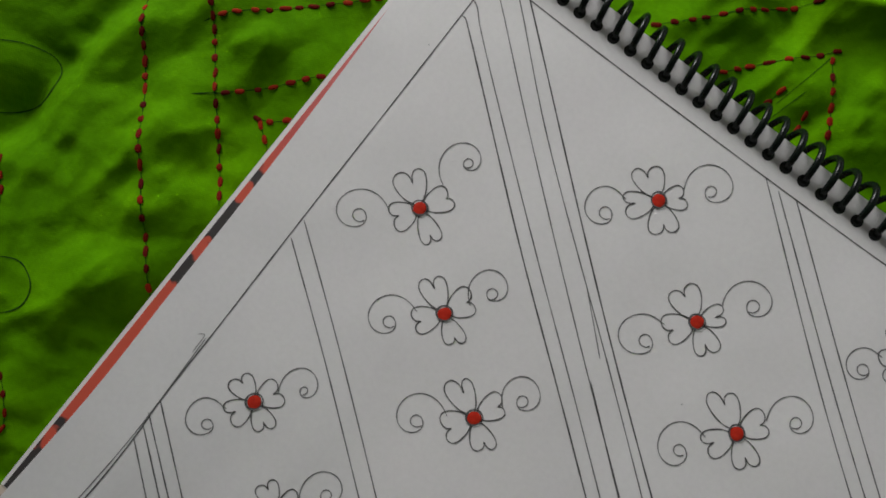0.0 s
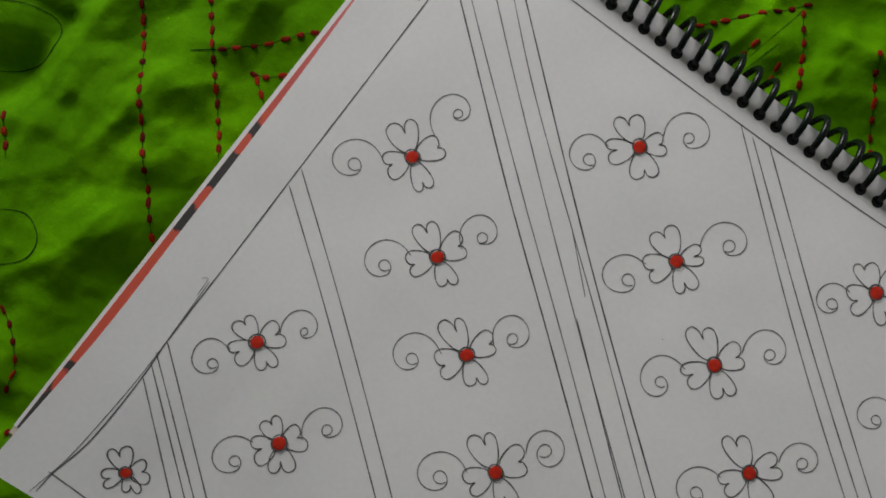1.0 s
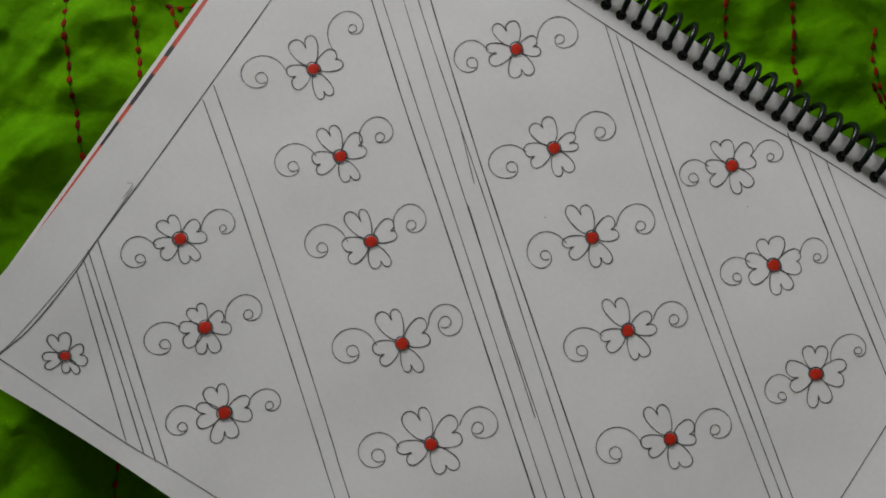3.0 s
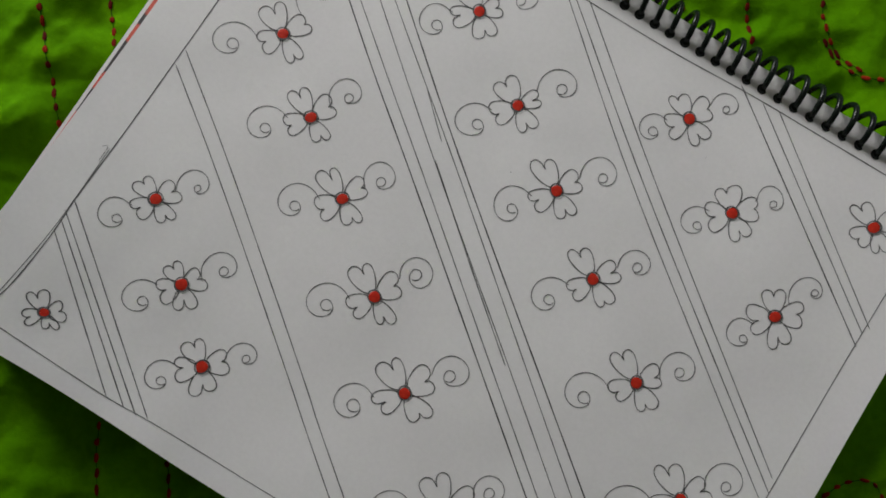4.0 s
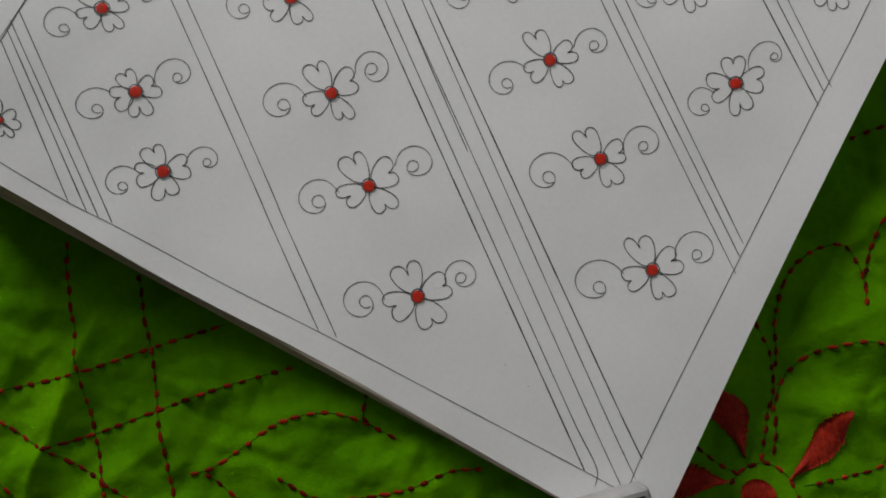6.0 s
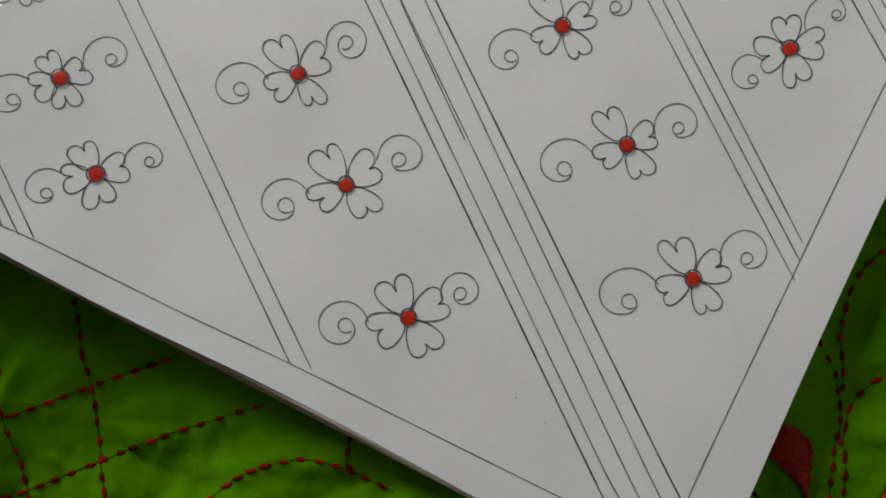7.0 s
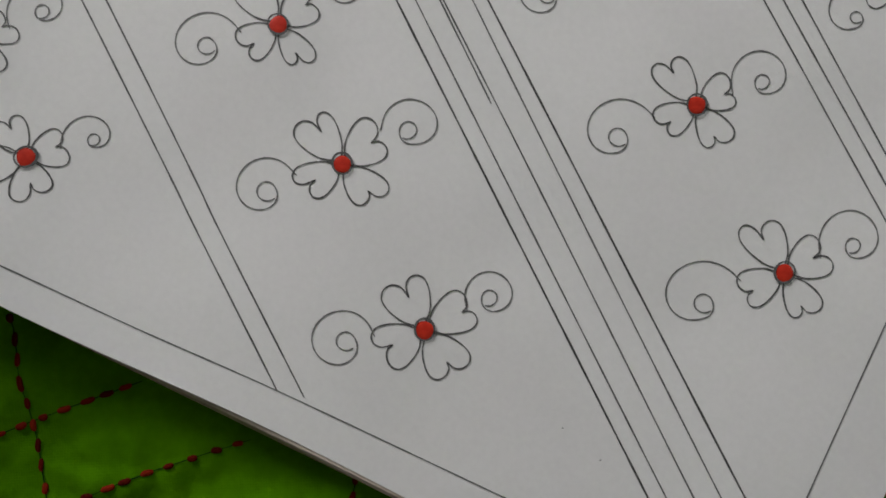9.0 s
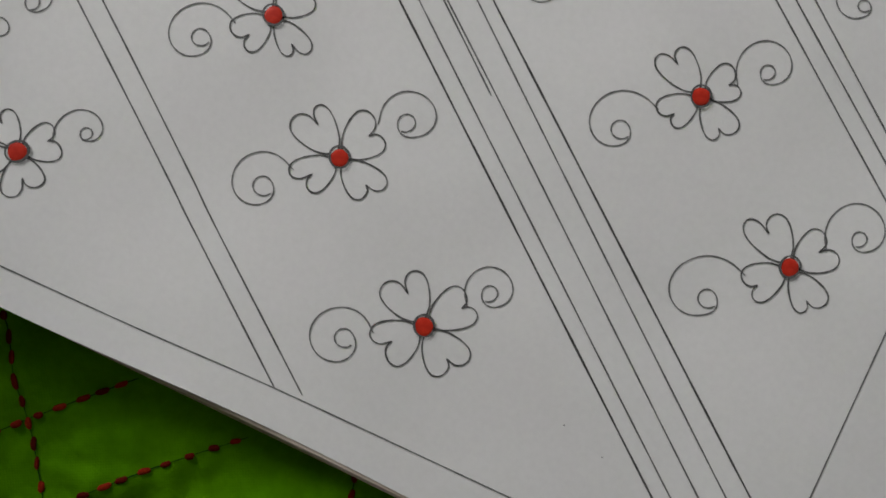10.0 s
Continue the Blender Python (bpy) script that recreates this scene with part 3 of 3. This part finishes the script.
def flower(centre, petals, scrolls):
    """Four heart petals, each as direction, length to the notch, then reach and width of its two lobes (mm); up to two scrolls as root, crest, far side, foot, eye and the eye's radius; and a red bead."""
    cu, cv = centre
    c = np.array((cu, cv)) / 1000
    for angle, notch, *lobes in petals:
        verts, faces = [], []
        a, notch = radians(angle), notch / 1000
        ax, ay = np.array((math.cos(a), math.sin(a))), np.array((-math.sin(a), math.cos(a)))
        for side, reach, width in ((1, *lobes[:2]), (-1, *lobes[2:])):
            reach, width = reach / 1000, width / 1000
            pts = []
            for k, (al, pe) in enumerate(HEART):
                along = al / 1.4 * reach if k < 7 else notch + (al - 1.0) / 0.4 * (reach - notch)
                pts.append(c + along * ax + side * pe / 0.62 * width * ay)
            ribbon(spline(pts, 0.0004), 0.00033, page_z, verts, faces, 0.00009, 0.16, rng)
        obj("petal", mesh_from("petal", verts, faces, lead_m), page, "heart petal outlined in pencil")
    size = 1.0 if scrolls or cu > 100 else 0.7
    shift = 0.0003 * np.array((math.cos(2.2), math.sin(2.2))) * rng.uniform(0.3, 1.0)
    ring = [c + shift + 0.00222 * size * (1 + 0.05 * math.sin(2 * t + cu)) * np.array((math.cos(t), math.sin(t))) for t in np.linspace(0, 6.6, 34)]
    verts, faces = [], []
    ribbon(np.array(ring), 0.00046, page_z, verts, faces, 0.00029, 0.2, rng)
    obj("centre_ring", mesh_from("centre_ring", verts, faces, lead_m), page, "dark pencilled ring round the bead")
    for root, crest, far, foot, eye, er in scrolls:
        # a spiral about its eye: the radius glides with the angle
        e = np.array(eye)
        rel = [np.array(q) - e for q in (root, crest, far, foot)]
        ang = np.unwrap([math.atan2(q[1], q[0]) for q in rel])
        turn = 1 if ang[3] > ang[1] else -1
        ang = list(ang) + [ang[3] + turn * k for k in (1.0, 2.0, 3.2, 4.8, 6.4, 7.5)]
        reach = np.hypot(*rel[3])
        rad = [np.hypot(*q) for q in rel] + [er + (reach - er) * 0.5, er + (reach - er) * 0.12, er * 1.05, er, er, er * 1.2]
        ang.insert(0, ang[0] - turn * 0.9 / rad[0])
        rad.insert(0, rad[0] + 0.25)
        polar = spline(np.c_[np.array(ang) * 6.0, rad], 0.35)
        pts = c + (e + polar[:, 1:] * np.c_[np.cos(polar[:, 0] / 6.0), np.sin(polar[:, 0] / 6.0)]) / 1000
        verts, faces = [], []
        ribbon(spline(pts, 0.0004) if len(pts) < 30 else pts, 0.0003, page_z, verts, faces, 0.00008, 0.16, rng)
        obj("scroll", mesh_from("scroll", verts, faces, light_lead_m), page)
    nz = float(page_z(c[0], c[1]))
    sc = rng.uniform(0.9, 0.98) * (1.0 if scrolls or cu > 100 else 0.7)
    gu = float(page_z(c[0] + 0.001, c[1]) - nz) / 0.001
    gv = float(page_z(c[0], c[1] + 0.001) - nz) / 0.001
    tilt = Vector((-gu, -gv, 1)).to_track_quat("Z", "Y").to_matrix().to_4x4()
    obj("red_bead", bead_mesh(), page, "small glossy red bead", Matrix.Translation((c[0], c[1], nz + 0.00012)) @ tilt @ Matrix.Diagonal((sc, sc, sc, 1)))


flower((26.6, 16.2), ((147, 4.7, 7.6, 2.6, 6.9, 3.3), (40, 3.7, 4.9, 3.3, 5.7, 3.4), (-32, 3.3, 6.3, 2.1, 4.8, 2.1), (-128, 3.6, 5.6, 2.5, 5.5, 2.7)), ())
flower((31.0, 63.8), ((160, 6.1, 8.4, 3.7, 8.1, 3.1), (62, 5.3, 7.4, 4.2, 7.6, 4.0), (-27, 5.9, 8.5, 3.1, 7.8, 3.0), (-116, 5.3, 7.5, 4.2, 7.8, 3.3)), (((-5.6, -5.8), (-11.3, -7.1), (-11.7, -13.2), (-5.0, -14.6), (-6.0, -11.9), 1.3), ((3.0, 6.6), (4.1, 15.1), (10.3, 14.3), (10.9, 10.3), (8.5, 10.6), 1.0)))
flower((54.0, 45.1), ((150, 5.6, 7.6, 3.3, 7.8, 2.9), (54, 5.0, 6.5, 3.9, 7.5, 4.2), (-47, 4.9, 8.4, 4.0, 8.1, 3.5), (-127, 4.8, 7.5, 4.6, 7.4, 3.9)), (((-7.0, -4.1), (-11.5, -5.7), (-13.1, -12.2), (-6.1, -14.3), (-6.9, -10.9), 1.4), ((4.0, 5.1), (4.3, 15.8), (10.7, 15.1), (10.8, 10.2), (8.5, 11.0), 1.4)))
flower((74.8, 26.5), ((144, 6.7, 9.4, 4.2, 9.1, 3.2), (49, 6.1, 8.3, 3.9, 8.0, 4.4), (-53, 5.5, 7.9, 4.2, 9.1, 4.3), (-146, 5.6, 8.1, 4.6, 8.4, 3.4)), (((-7.1, -3.8), (-12.2, -5.1), (-13.2, -11.1), (-7.4, -12.7), (-8.1, -10.2), 1.3), ((4.7, 5.6), (6.6, 13.5), (11.6, 13.3), (11.9, 8.7), (10.2, 9.6), 1.2)))
flower((32.3, 134.9), ((144, 7.6, 11.6, 5.4, 11.4, 4.2), (59, 8.1, 9.2, 4.2, 9.9, 3.6), (-30, 8.1, 10.6, 3.3, 10.5, 3.0), (-123, 6.2, 8.4, 4.7, 8.6, 4.0)), (((-7.7, -5.4), (-17.0, -6.3), (-19.0, -14.5), (-11.6, -16.0), (-12.5, -12.4), 1.8), ((0.3, 10.0), (-1.6, 23.4), (4.6, 22.7), (4.3, 17.8), (2.8, 19.2), 1.3)))
flower((56.9, 115.6), ((150, 7.8, 11.5, 4.1, 10.7, 3.7), (66, 7.0, 9.5, 4.7, 8.6, 3.9), (-28, 7.0, 9.5, 3.1, 8.5, 3.2), (-125, 6.9, 9.0, 3.6, 9.1, 4.2)), (((-7.6, -4.1), (-15.1, -5.0), (-17.2, -13.1), (-9.9, -14.8), (-11.1, -11.6), 1.6), ((3.5, 7.1), (2.5, 18.2), (9.1, 17.5), (9.1, 12.2), (7.1, 13.0), 1.5)))
flower((81.6, 98.0), ((151, 7.5, 12.2, 4.8, 11.1, 3.2), (64, 7.3, 9.5, 4.3, 8.6, 3.2), (-29, 7.0, 9.8, 3.2, 8.7, 3.7), (-118, 6.9, 9.3, 4.1, 9.0, 4.9)), (((-7.1, -3.9), (-16.4, -4.3), (-18.2, -11.9), (-11.1, -13.9), (-12.3, -10.8), 1.6), ((3.9, 7.9), (3.4, 17.6), (10.4, 16.8), (10.4, 11.1), (7.8, 12.2), 1.5)))
flower((109.1, 76.1), ((148, 8.5, 12.4, 5.0, 11.5, 3.5), (63, 7.4, 10.3, 5.0, 8.9, 4.2), (-32, 7.1, 10.7, 3.8, 9.1, 2.8), (-117, 6.5, 9.0, 3.8, 9.2, 4.6)), (((-7.5, -4.6), (-16.1, -4.8), (-18.4, -13.5), (-10.9, -14.7), (-12.2, -11.0), 1.8), ((3.3, 10.6), (5.0, 19.2), (12.1, 17.4), (11.8, 11.4), (7.7, 14.0), 1.8)))
flower((84.8, 179.5), ((151, 7.2, 11.0, 4.3, 9.6, 4.7), (46, 5.8, 7.5, 3.7, 8.0, 3.5), (-41, 6.9, 9.6, 4.2, 9.3, 4.5), (-136, 6.7, 9.7, 4.4, 10.0, 3.5)), (((-8.5, -5.4), (-14.6, -6.1), (-16.2, -13.5), (-9.5, -16.0), (-9.9, -12.3), 1.7), ((3.4, 7.9), (5.2, 17.6), (14.1, 16.7), (13.7, 10.4), (10.2, 11.6), 1.5)))
flower((114.2, 158.5), ((152, 7.7, 10.6, 4.6, 10.6, 4.6), (53, 5.3, 8.2, 3.5, 8.0, 2.9), (-33, 6.5, 9.5, 4.1, 9.3, 3.4), (-123, 7.0, 9.2, 4.0, 9.6, 4.7)), (((-7.7, -6.3), (-13.6, -7.9), (-15.6, -16.1), (-7.5, -17.4), (-8.3, -13.3), 1.7), ((2.6, 8.7), (4.3, 18.3), (13.0, 18.0), (12.6, 12.1), (9.8, 13.5), 1.7)))
flower((141.4, 140.5), ((149, 8.4, 13.0, 4.5, 11.0, 4.0), (58, 6.9, 9.2, 4.7, 8.7, 3.6), (-33, 6.8, 9.9, 3.7, 9.4, 3.8), (-121, 6.7, 9.3, 4.3, 9.8, 3.7)), (((-7.1, -6.0), (-14.4, -7.3), (-15.6, -15.6), (-8.8, -18.1), (-9.8, -13.6), 1.5), ((4.1, 8.8), (6.2, 18.2), (13.7, 17.2), (13.5, 11.0), (11.2, 12.7), 1.5)))
flower((168.0, 121.6), ((151, 8.4, 12.4, 3.9, 10.7, 3.9), (52, 6.3, 9.0, 4.3, 9.3, 3.7), (-31, 8.0, 10.1, 4.0, 9.6, 2.8), (-117, 6.6, 9.0, 4.0, 9.1, 3.7)), (((-6.8, -6.1), (-13.1, -7.8), (-14.9, -15.8), (-8.1, -17.7), (-9.1, -14.1), 1.6), ((4.7, 8.6), (7.0, 16.4), (13.2, 15.9), (13.2, 10.5), (10.7, 11.8), 1.5)))
flower((166.8, 187.3), ((151, 7.5, 10.1, 3.2, 8.8, 3.9), (63, 7.1, 9.2, 4.9, 7.8, 3.8), (-30, 5.7, 8.9, 4.4, 9.3, 3.6), (-121, 5.8, 8.9, 4.2, 8.0, 4.9)), (((-7.2, -4.4), (-11.7, -5.3), (-13.3, -11.5), (-7.5, -13.2), (-8.5, -10.6), 1.5), ((3.5, 9.0), (5.5, 14.4), (11.3, 13.8), (10.8, 9.0), (9.0, 9.9), 1.1)))
flower((196.3, 166.9), ((136, 7.1, 9.4, 3.9, 9.3, 5.3), (45, 7.5, 9.4, 4.2, 8.6, 4.2), (-37, 6.2, 9.1, 4.0, 9.4, 3.7), (-136, 5.6, 8.8, 5.1, 8.7, 5.4)), (((-7.9, -3.5), (-12.0, -4.8), (-13.5, -11.6), (-7.5, -12.9), (-8.0, -10.1), 1.3), ((4.6, 8.9), (5.3, 14.7), (12.0, 13.7), (12.0, 9.2), (10.2, 10.4), 1.1)))
flower((226.7, 144.4), ((124, 6.7, 9.2, 4.0, 9.2, 4.0), (40, 7.0, 10.0, 4.2, 8.6, 4.6), (-51, 6.8, 9.4, 4.3, 10.6, 3.7), (-135, 5.6, 8.9, 4.5, 9.0, 5.8)), (((-5.6, -6.0), (-10.1, -7.0), (-11.0, -13.4), (-4.9, -14.7), (-5.3, -12.1), 1.2), ((1.4, 6.7), (1.8, 17.1), (8.2, 16.7), (7.9, 12.6), (7.0, 14.2), 1.1)))
flower((238.5, 187.9), ((154, 6.6, 10.2, 3.3, 8.8, 3.8), (51, 5.5, 8.0, 4.0, 7.7, 3.4), (-44, 5.9, 8.9, 3.8, 8.4, 2.7), (-112, 5.8, 7.3, 3.6, 7.7, 4.0)), ())
flower((135.2, 54.8), ((149, 8.5, 12.7, 5.5, 12.0, 3.7), (63, 7.7, 11.0, 5.6, 9.8, 4.4), (-20, 7.9, 11.2, 4.3, 9.5, 4.0), (-124, 6.7, 9.1, 4.0, 10.8, 4.3)), (((-8.7, -6.2), (-14.8, -5.6), (-18.6, -14.3), (-11.6, -16.6), (-12.3, -12.5), 2.0), ((4.0, 11.0), (7.1, 19.3), (14.5, 17.2), (12.6, 11.1), (9.6, 13.0), 1.8)))
flower((167.0, 30.4), ((142, 7.8, 11.9, 5.5, 11.6, 4.8), (52, 8.8, 10.9, 5.0, 11.2, 4.1), (-29, 8.2, 11.3, 5.0, 10.5, 4.7), (-130, 7.5, 9.9, 5.4, 11.2, 4.7)), (((-9.8, -5.4), (-17.6, -3.9), (-21.1, -12.2), (-13.8, -14.9), (-14.4, -9.6), 1.9), ((5.8, 8.5), (7.1, 17.5), (13.5, 15.2), (12.5, 10.8), (9.5, 12.4), 1.6)))
flower((198.7, 100.0), ((151, 8.5, 12.4, 4.2, 11.1, 3.9), (48, 6.3, 8.7, 4.7, 8.2, 3.4), (-36, 7.6, 10.1, 4.5, 9.4, 3.1), (-122, 6.7, 8.4, 3.3, 9.4, 4.2)), (((-7.8, -6.1), (-16.2, -6.4), (-19.4, -14.2), (-12.1, -17.5), (-12.5, -13.8), 1.9), ((5.5, 6.3), (8.1, 17.1), (14.3, 14.8), (13.3, 9.4), (10.6, 10.9), 1.5)))
flower((231.2, 75.3), ((147, 8.4, 13.2, 4.4, 11.3, 4.8), (54, 6.9, 9.8, 4.9, 10.1, 4.6), (-38, 7.7, 10.3, 4.6, 9.6, 3.1), (-126, 7.7, 9.9, 3.7, 10.0, 4.5)), (((-8.6, -5.3), (-17.7, -5.8), (-21.4, -14.3), (-12.8, -17.3), (-13.0, -13.5), 1.9), ((5.1, 7.1), (7.2, 18.6), (14.2, 16.6), (13.7, 10.5), (10.7, 11.9), 1.5)))

# ---- eraser lying on the page's corner ----
eraser = tagged(new("eraser"), "grey-sleeved white eraser lying on the sketchbook's corner", "eraser")
eraser.matrix_world = BOOK @ pose(0.2537, -0.0030, PAGE_Z + 0.0052, 0, 0, 43)
obj("sleeve", box_mesh("sleeve", (0.030, 0.0165, 0.0098), sleeve_m, 0.0022, 3), eraser, "grey card sleeve", pose(0.0, 0, 0))
obj("rubber", box_mesh("rubber", (0.010, 0.0158, 0.0092), rubber_m, 0.002, 3), eraser, "worn white rubber end", pose(-0.018, 0, 0))
for sx, sy, x, y in ((0.0006, 0.011, 0.0125, 0), (0.0006, 0.011, 0.0065, 0), (0.0065, 0.0006, 0.0095, 0.0055), (0.0065, 0.0006, 0.0095, 0.0), (0.0028, 0.0012, 0.0095, 0.0026)):
    obj("printed_bar", box_mesh("printed_bar", (sx, sy, 0.0002), black_m), eraser, "", pose(x, y, 0.00495))

# ---- embroidery on the bedspread ----
# running stitches: points on the cloth in millimetres
STITCHES_FAR_LEFT = [
    ((-149, 150), (-146, 132), (-141.5, 103), (-137.5, 79), (-133.6, 57.5), (-130.5, 39), (-129, 28)),
    ((-124, 134), (-119, 104), (-117, 93), (-113, 69)),
    ((-121, 129), (-104, 132), (-89, 135), (-71, 138)),
    ((-117, 104), (-104, 107), (-86, 112)),
    ((-107, 98), (-101, 97), (-95, 98)),
    ((-105, 97), (-103, 92), (-101, 87)),
    ((-183, 79), (-180, 64)),
    ((-176, 18), (-171, 10), (-169, -0), (-171, -8)),
    ((-169, -19), (-170, -22)),
]
STITCHES_FAR_RIGHT = [
    ((12, 137), (24, 140), (41, 145), (65, 150)),
    ((34, 125), (46, 129), (60, 132), (70, 135)),
    ((68, 133), (68, 124), (68, 115), (67, 104)),
    ((54, 122), (47, 114)),
    ((61, 115), (59, 109)),
    ((90, 120), (91, 100), (92, 86)),
    ((114, 121), (115, 95), (116, 72)),
    ((144, 96), (143, 83), (148, 71), (157, 63)),
    ((143, 76), (148, 68), (156, 62), (164, 61), (175, 65)),
    ((164, 42), (173, 47)),
]
STITCHES_NEAR_LEFT = [
    ((-114, -60), (-113, -85), (-111, -104), (-108, -125), (-105, -149)),
    ((-91, -73), (-88, -98), (-87, -119), (-85, -134), (-83, -150)),
    ((-144, -109), (-111, -104), (-88, -98), (-62, -92)),
    ((-124, -128), (-108, -125), (-87, -119), (-65, -113), (-39, -108)),
    ((-144, -115), (-133, -123), (-123, -129), (-107, -140), (-94, -151)),
    ((-142, -137), (-134, -145)),
    ((-77, -141), (-69, -139), (-60, -134), (-46, -126), (-32, -124), (-23, -126), (-14, -131), (-6, -136)),
    ((-16, -118), (-18, -127), (-14, -131)),
    ((-48, -144), (-35, -152), (-20, -153), (-4, -151), (8, -147), (21, -147)),
    ((-72, -141), (-59, -152)),
]
STITCHES_NEAR_RIGHT = [
    ((158, -45), (168, -42), (178, -40)),
    ((156, -103), (158, -92), (162, -80), (167, -72), (175, -68)),
    ((124, -122), (125, -106), (131, -90), (141, -83), (151, -82), (156, -89), (157, -98)),
    ((121, -137), (126, -127), (135, -119), (145, -116), (158, -116), (166, -122), (169, -131)),
    ((118, -106), (122, -118), (123, -128), (119, -139), (116, -153)),
    ((122, -139), (120, -152)),
    ((166, -147), (157, -158), (145, -160), (128, -162)),
    ((93, -146), (101, -153), (109, -158)),
    ((104, -160), (109, -156), (117, -154), (123, -158), (126, -166)),
]
ROWS_OF_STITCHES = [*STITCHES_FAR_LEFT, *STITCHES_FAR_RIGHT, *STITCHES_NEAR_LEFT, *STITCHES_NEAR_RIGHT]
PEN_LINES = [
    ((-189, 115), (-181, 115), (-173, 112), (-171, 107), (-175, 99), (-185, 94), (-200, 93)),
    ((-182, 48), (-171, 47), (-166, 40), (-168, 34), (-176, 31), (-186, 31)),
    ((-126, 103), (-117, 104)),
    ((-126, 127), (-121, 129)),
    ((60, 121), (48, 110)),
    ((68, 133), (52, 117)),
]
for pts in [*ROWS_OF_STITCHES, *PEN_LINES]:
    verts, faces = [], []
    ribbon(spline(np.array(pts) / 1000, 0.0012), 0.0003 if pts in PEN_LINES[:4] else 0.0002, cloth_z, verts, faces, 0.00016, 0.2, rng)
    obj("pen_line", mesh_from("pen_line", verts, faces, ink_m), bedspread)
stitch_me = []
for k in range(3):
    length = (0.0029, 0.0034, 0.0025)[k]
    path = [(length * (s - 0.5), 0.00012 * math.sin(s * 5 + k), 0.0002 * math.sin(math.pi * s)) for s in np.linspace(0, 1, 7)]
    rad = 0.00074 * np.array([0.5, 0.88, 0.98, 1.0, 0.98, 0.88, 0.5]) * (1.0, 0.95, 1.1)[k]
    stitch_me.append(mesh_from("stitch", *tube(path, rad, 6), thread_m, True))
count = 0
rest_v, rest_f = [], []
for pts in ROWS_OF_STITCHES:
    path = spline(np.array(pts) / 1000, 0.0002)
    run = np.r_[0, np.cumsum(np.hypot(*np.diff(path, axis=0).T))]
    at = 0.0012
    while at < run[-1]:
        x, y = (float(np.interp(at, run, path[:, i])) for i in (0, 1))
        x2, y2 = (float(np.interp(at + 0.0012, run, path[:, i])) for i in (0, 1))
        a = math.atan2(y2 - y, x2 - x) if at + 0.0012 < run[-1] else a
        z = float(cloth_z(x, y))
        slope = float(cloth_z(x + 0.001 * math.cos(a), y + 0.001 * math.sin(a)) - cloth_z(x - 0.001 * math.cos(a), y - 0.001 * math.sin(a))) / 0.002
        m = Matrix.Translation((x, y, z + 0.0001)) @ Matrix.Rotation(a + rng.uniform(-0.12, 0.12), 4, "Z") @ Matrix.Rotation(-math.atan(slope), 4, "Y") @ Matrix.Diagonal((rng.uniform(0.78, 1.12), rng.uniform(1.0, 1.35) * (0.8 if y < 0.02 else 1.0), 0.45, 1))
        if count < 300:
            obj("stitch", stitch_me[rng.randint(3)], bedspread, "", m)
        else:
            src = stitch_me[rng.randint(3)]
            base = len(rest_v)
            rest_v.extend(tuple(m @ v.co) for v in src.vertices)
            rest_f.extend(tuple(base + i for i in f.vertices) for f in src.polygons)
        count += 1
        at += rng.uniform(0.0040, 0.0057)
if rest_v:
    tagged(obj("more_stitches", mesh_from("more_stitches", rest_v, rest_f, thread_m, True), bedspread), "red running stitches", "", "", "stuff")

# satin-stitched leaves and flower centre: rows of thread side by side
LEAVES = [
    ((109.5, -150), (103, -127), 0.0056),
    ((125, -158), (146.5, -140.5), 0.0047),
    ((101, -159), (82, -156), 0.0050),
]
for (ax, ay), (bx, by), half in LEAVES:
    a, c = np.array((ax, ay)) / 1000, np.array((bx, by)) / 1000
    d = c - a
    length = np.hypot(*d)
    d /= length
    n = np.array((-d[1], d[0]))
    verts, faces = [], []
    rows = int(length / 0.0004)
    for k in range(rows):
        s = (k + 0.5) / rows
        w = half * (math.sin(math.pi * s ** 1.7) ** 0.85 if s < 1 else 0) * rng.uniform(0.78, 1.12) + 0.0006
        mid = a + d * length * s
        p = [mid + n * w * q + d * 0.0022 * q for q in np.linspace(-1, 1, 7)]
        path = [(q[0], q[1], float(cloth_z(q[0], q[1])) + 0.0003 + 0.0009 * (1 - j * j)) for q, j in zip(p, np.linspace(-1, 1, 7))]
        v, f = tube(path, 0.00036, 5)
        base = len(verts)
        verts.extend(v)
        faces.extend(tuple(base + i for i in q) for q in f)
    obj("satin_leaf", mesh_from("satin_leaf", verts, faces, satin_m, True), bedspread, "solid red satin-stitched leaf")
verts, faces = [], []
for k in range(16):
    q = -1 + (k + 0.5) / 8
    w = 0.0055 * math.sqrt(max(0.02, 1 - q * q))
    x = 0.113 + 0.0055 * q
    path = [(x, -0.1645 + w * j, float(cloth_z(x, -0.1645 + w * j)) + 0.0003 + 0.0009 * (1 - j * j)) for j in np.linspace(-1, 1, 7)]
    v, f = tube(path, 0.00045, 5)
    base = len(verts)
    verts.extend(v)
    faces.extend(tuple(base + i for i in t) for t in f)
obj("satin_centre", mesh_from("satin_centre", verts, faces, satin_m, True), bedspread, "round red satin-stitched flower centre")
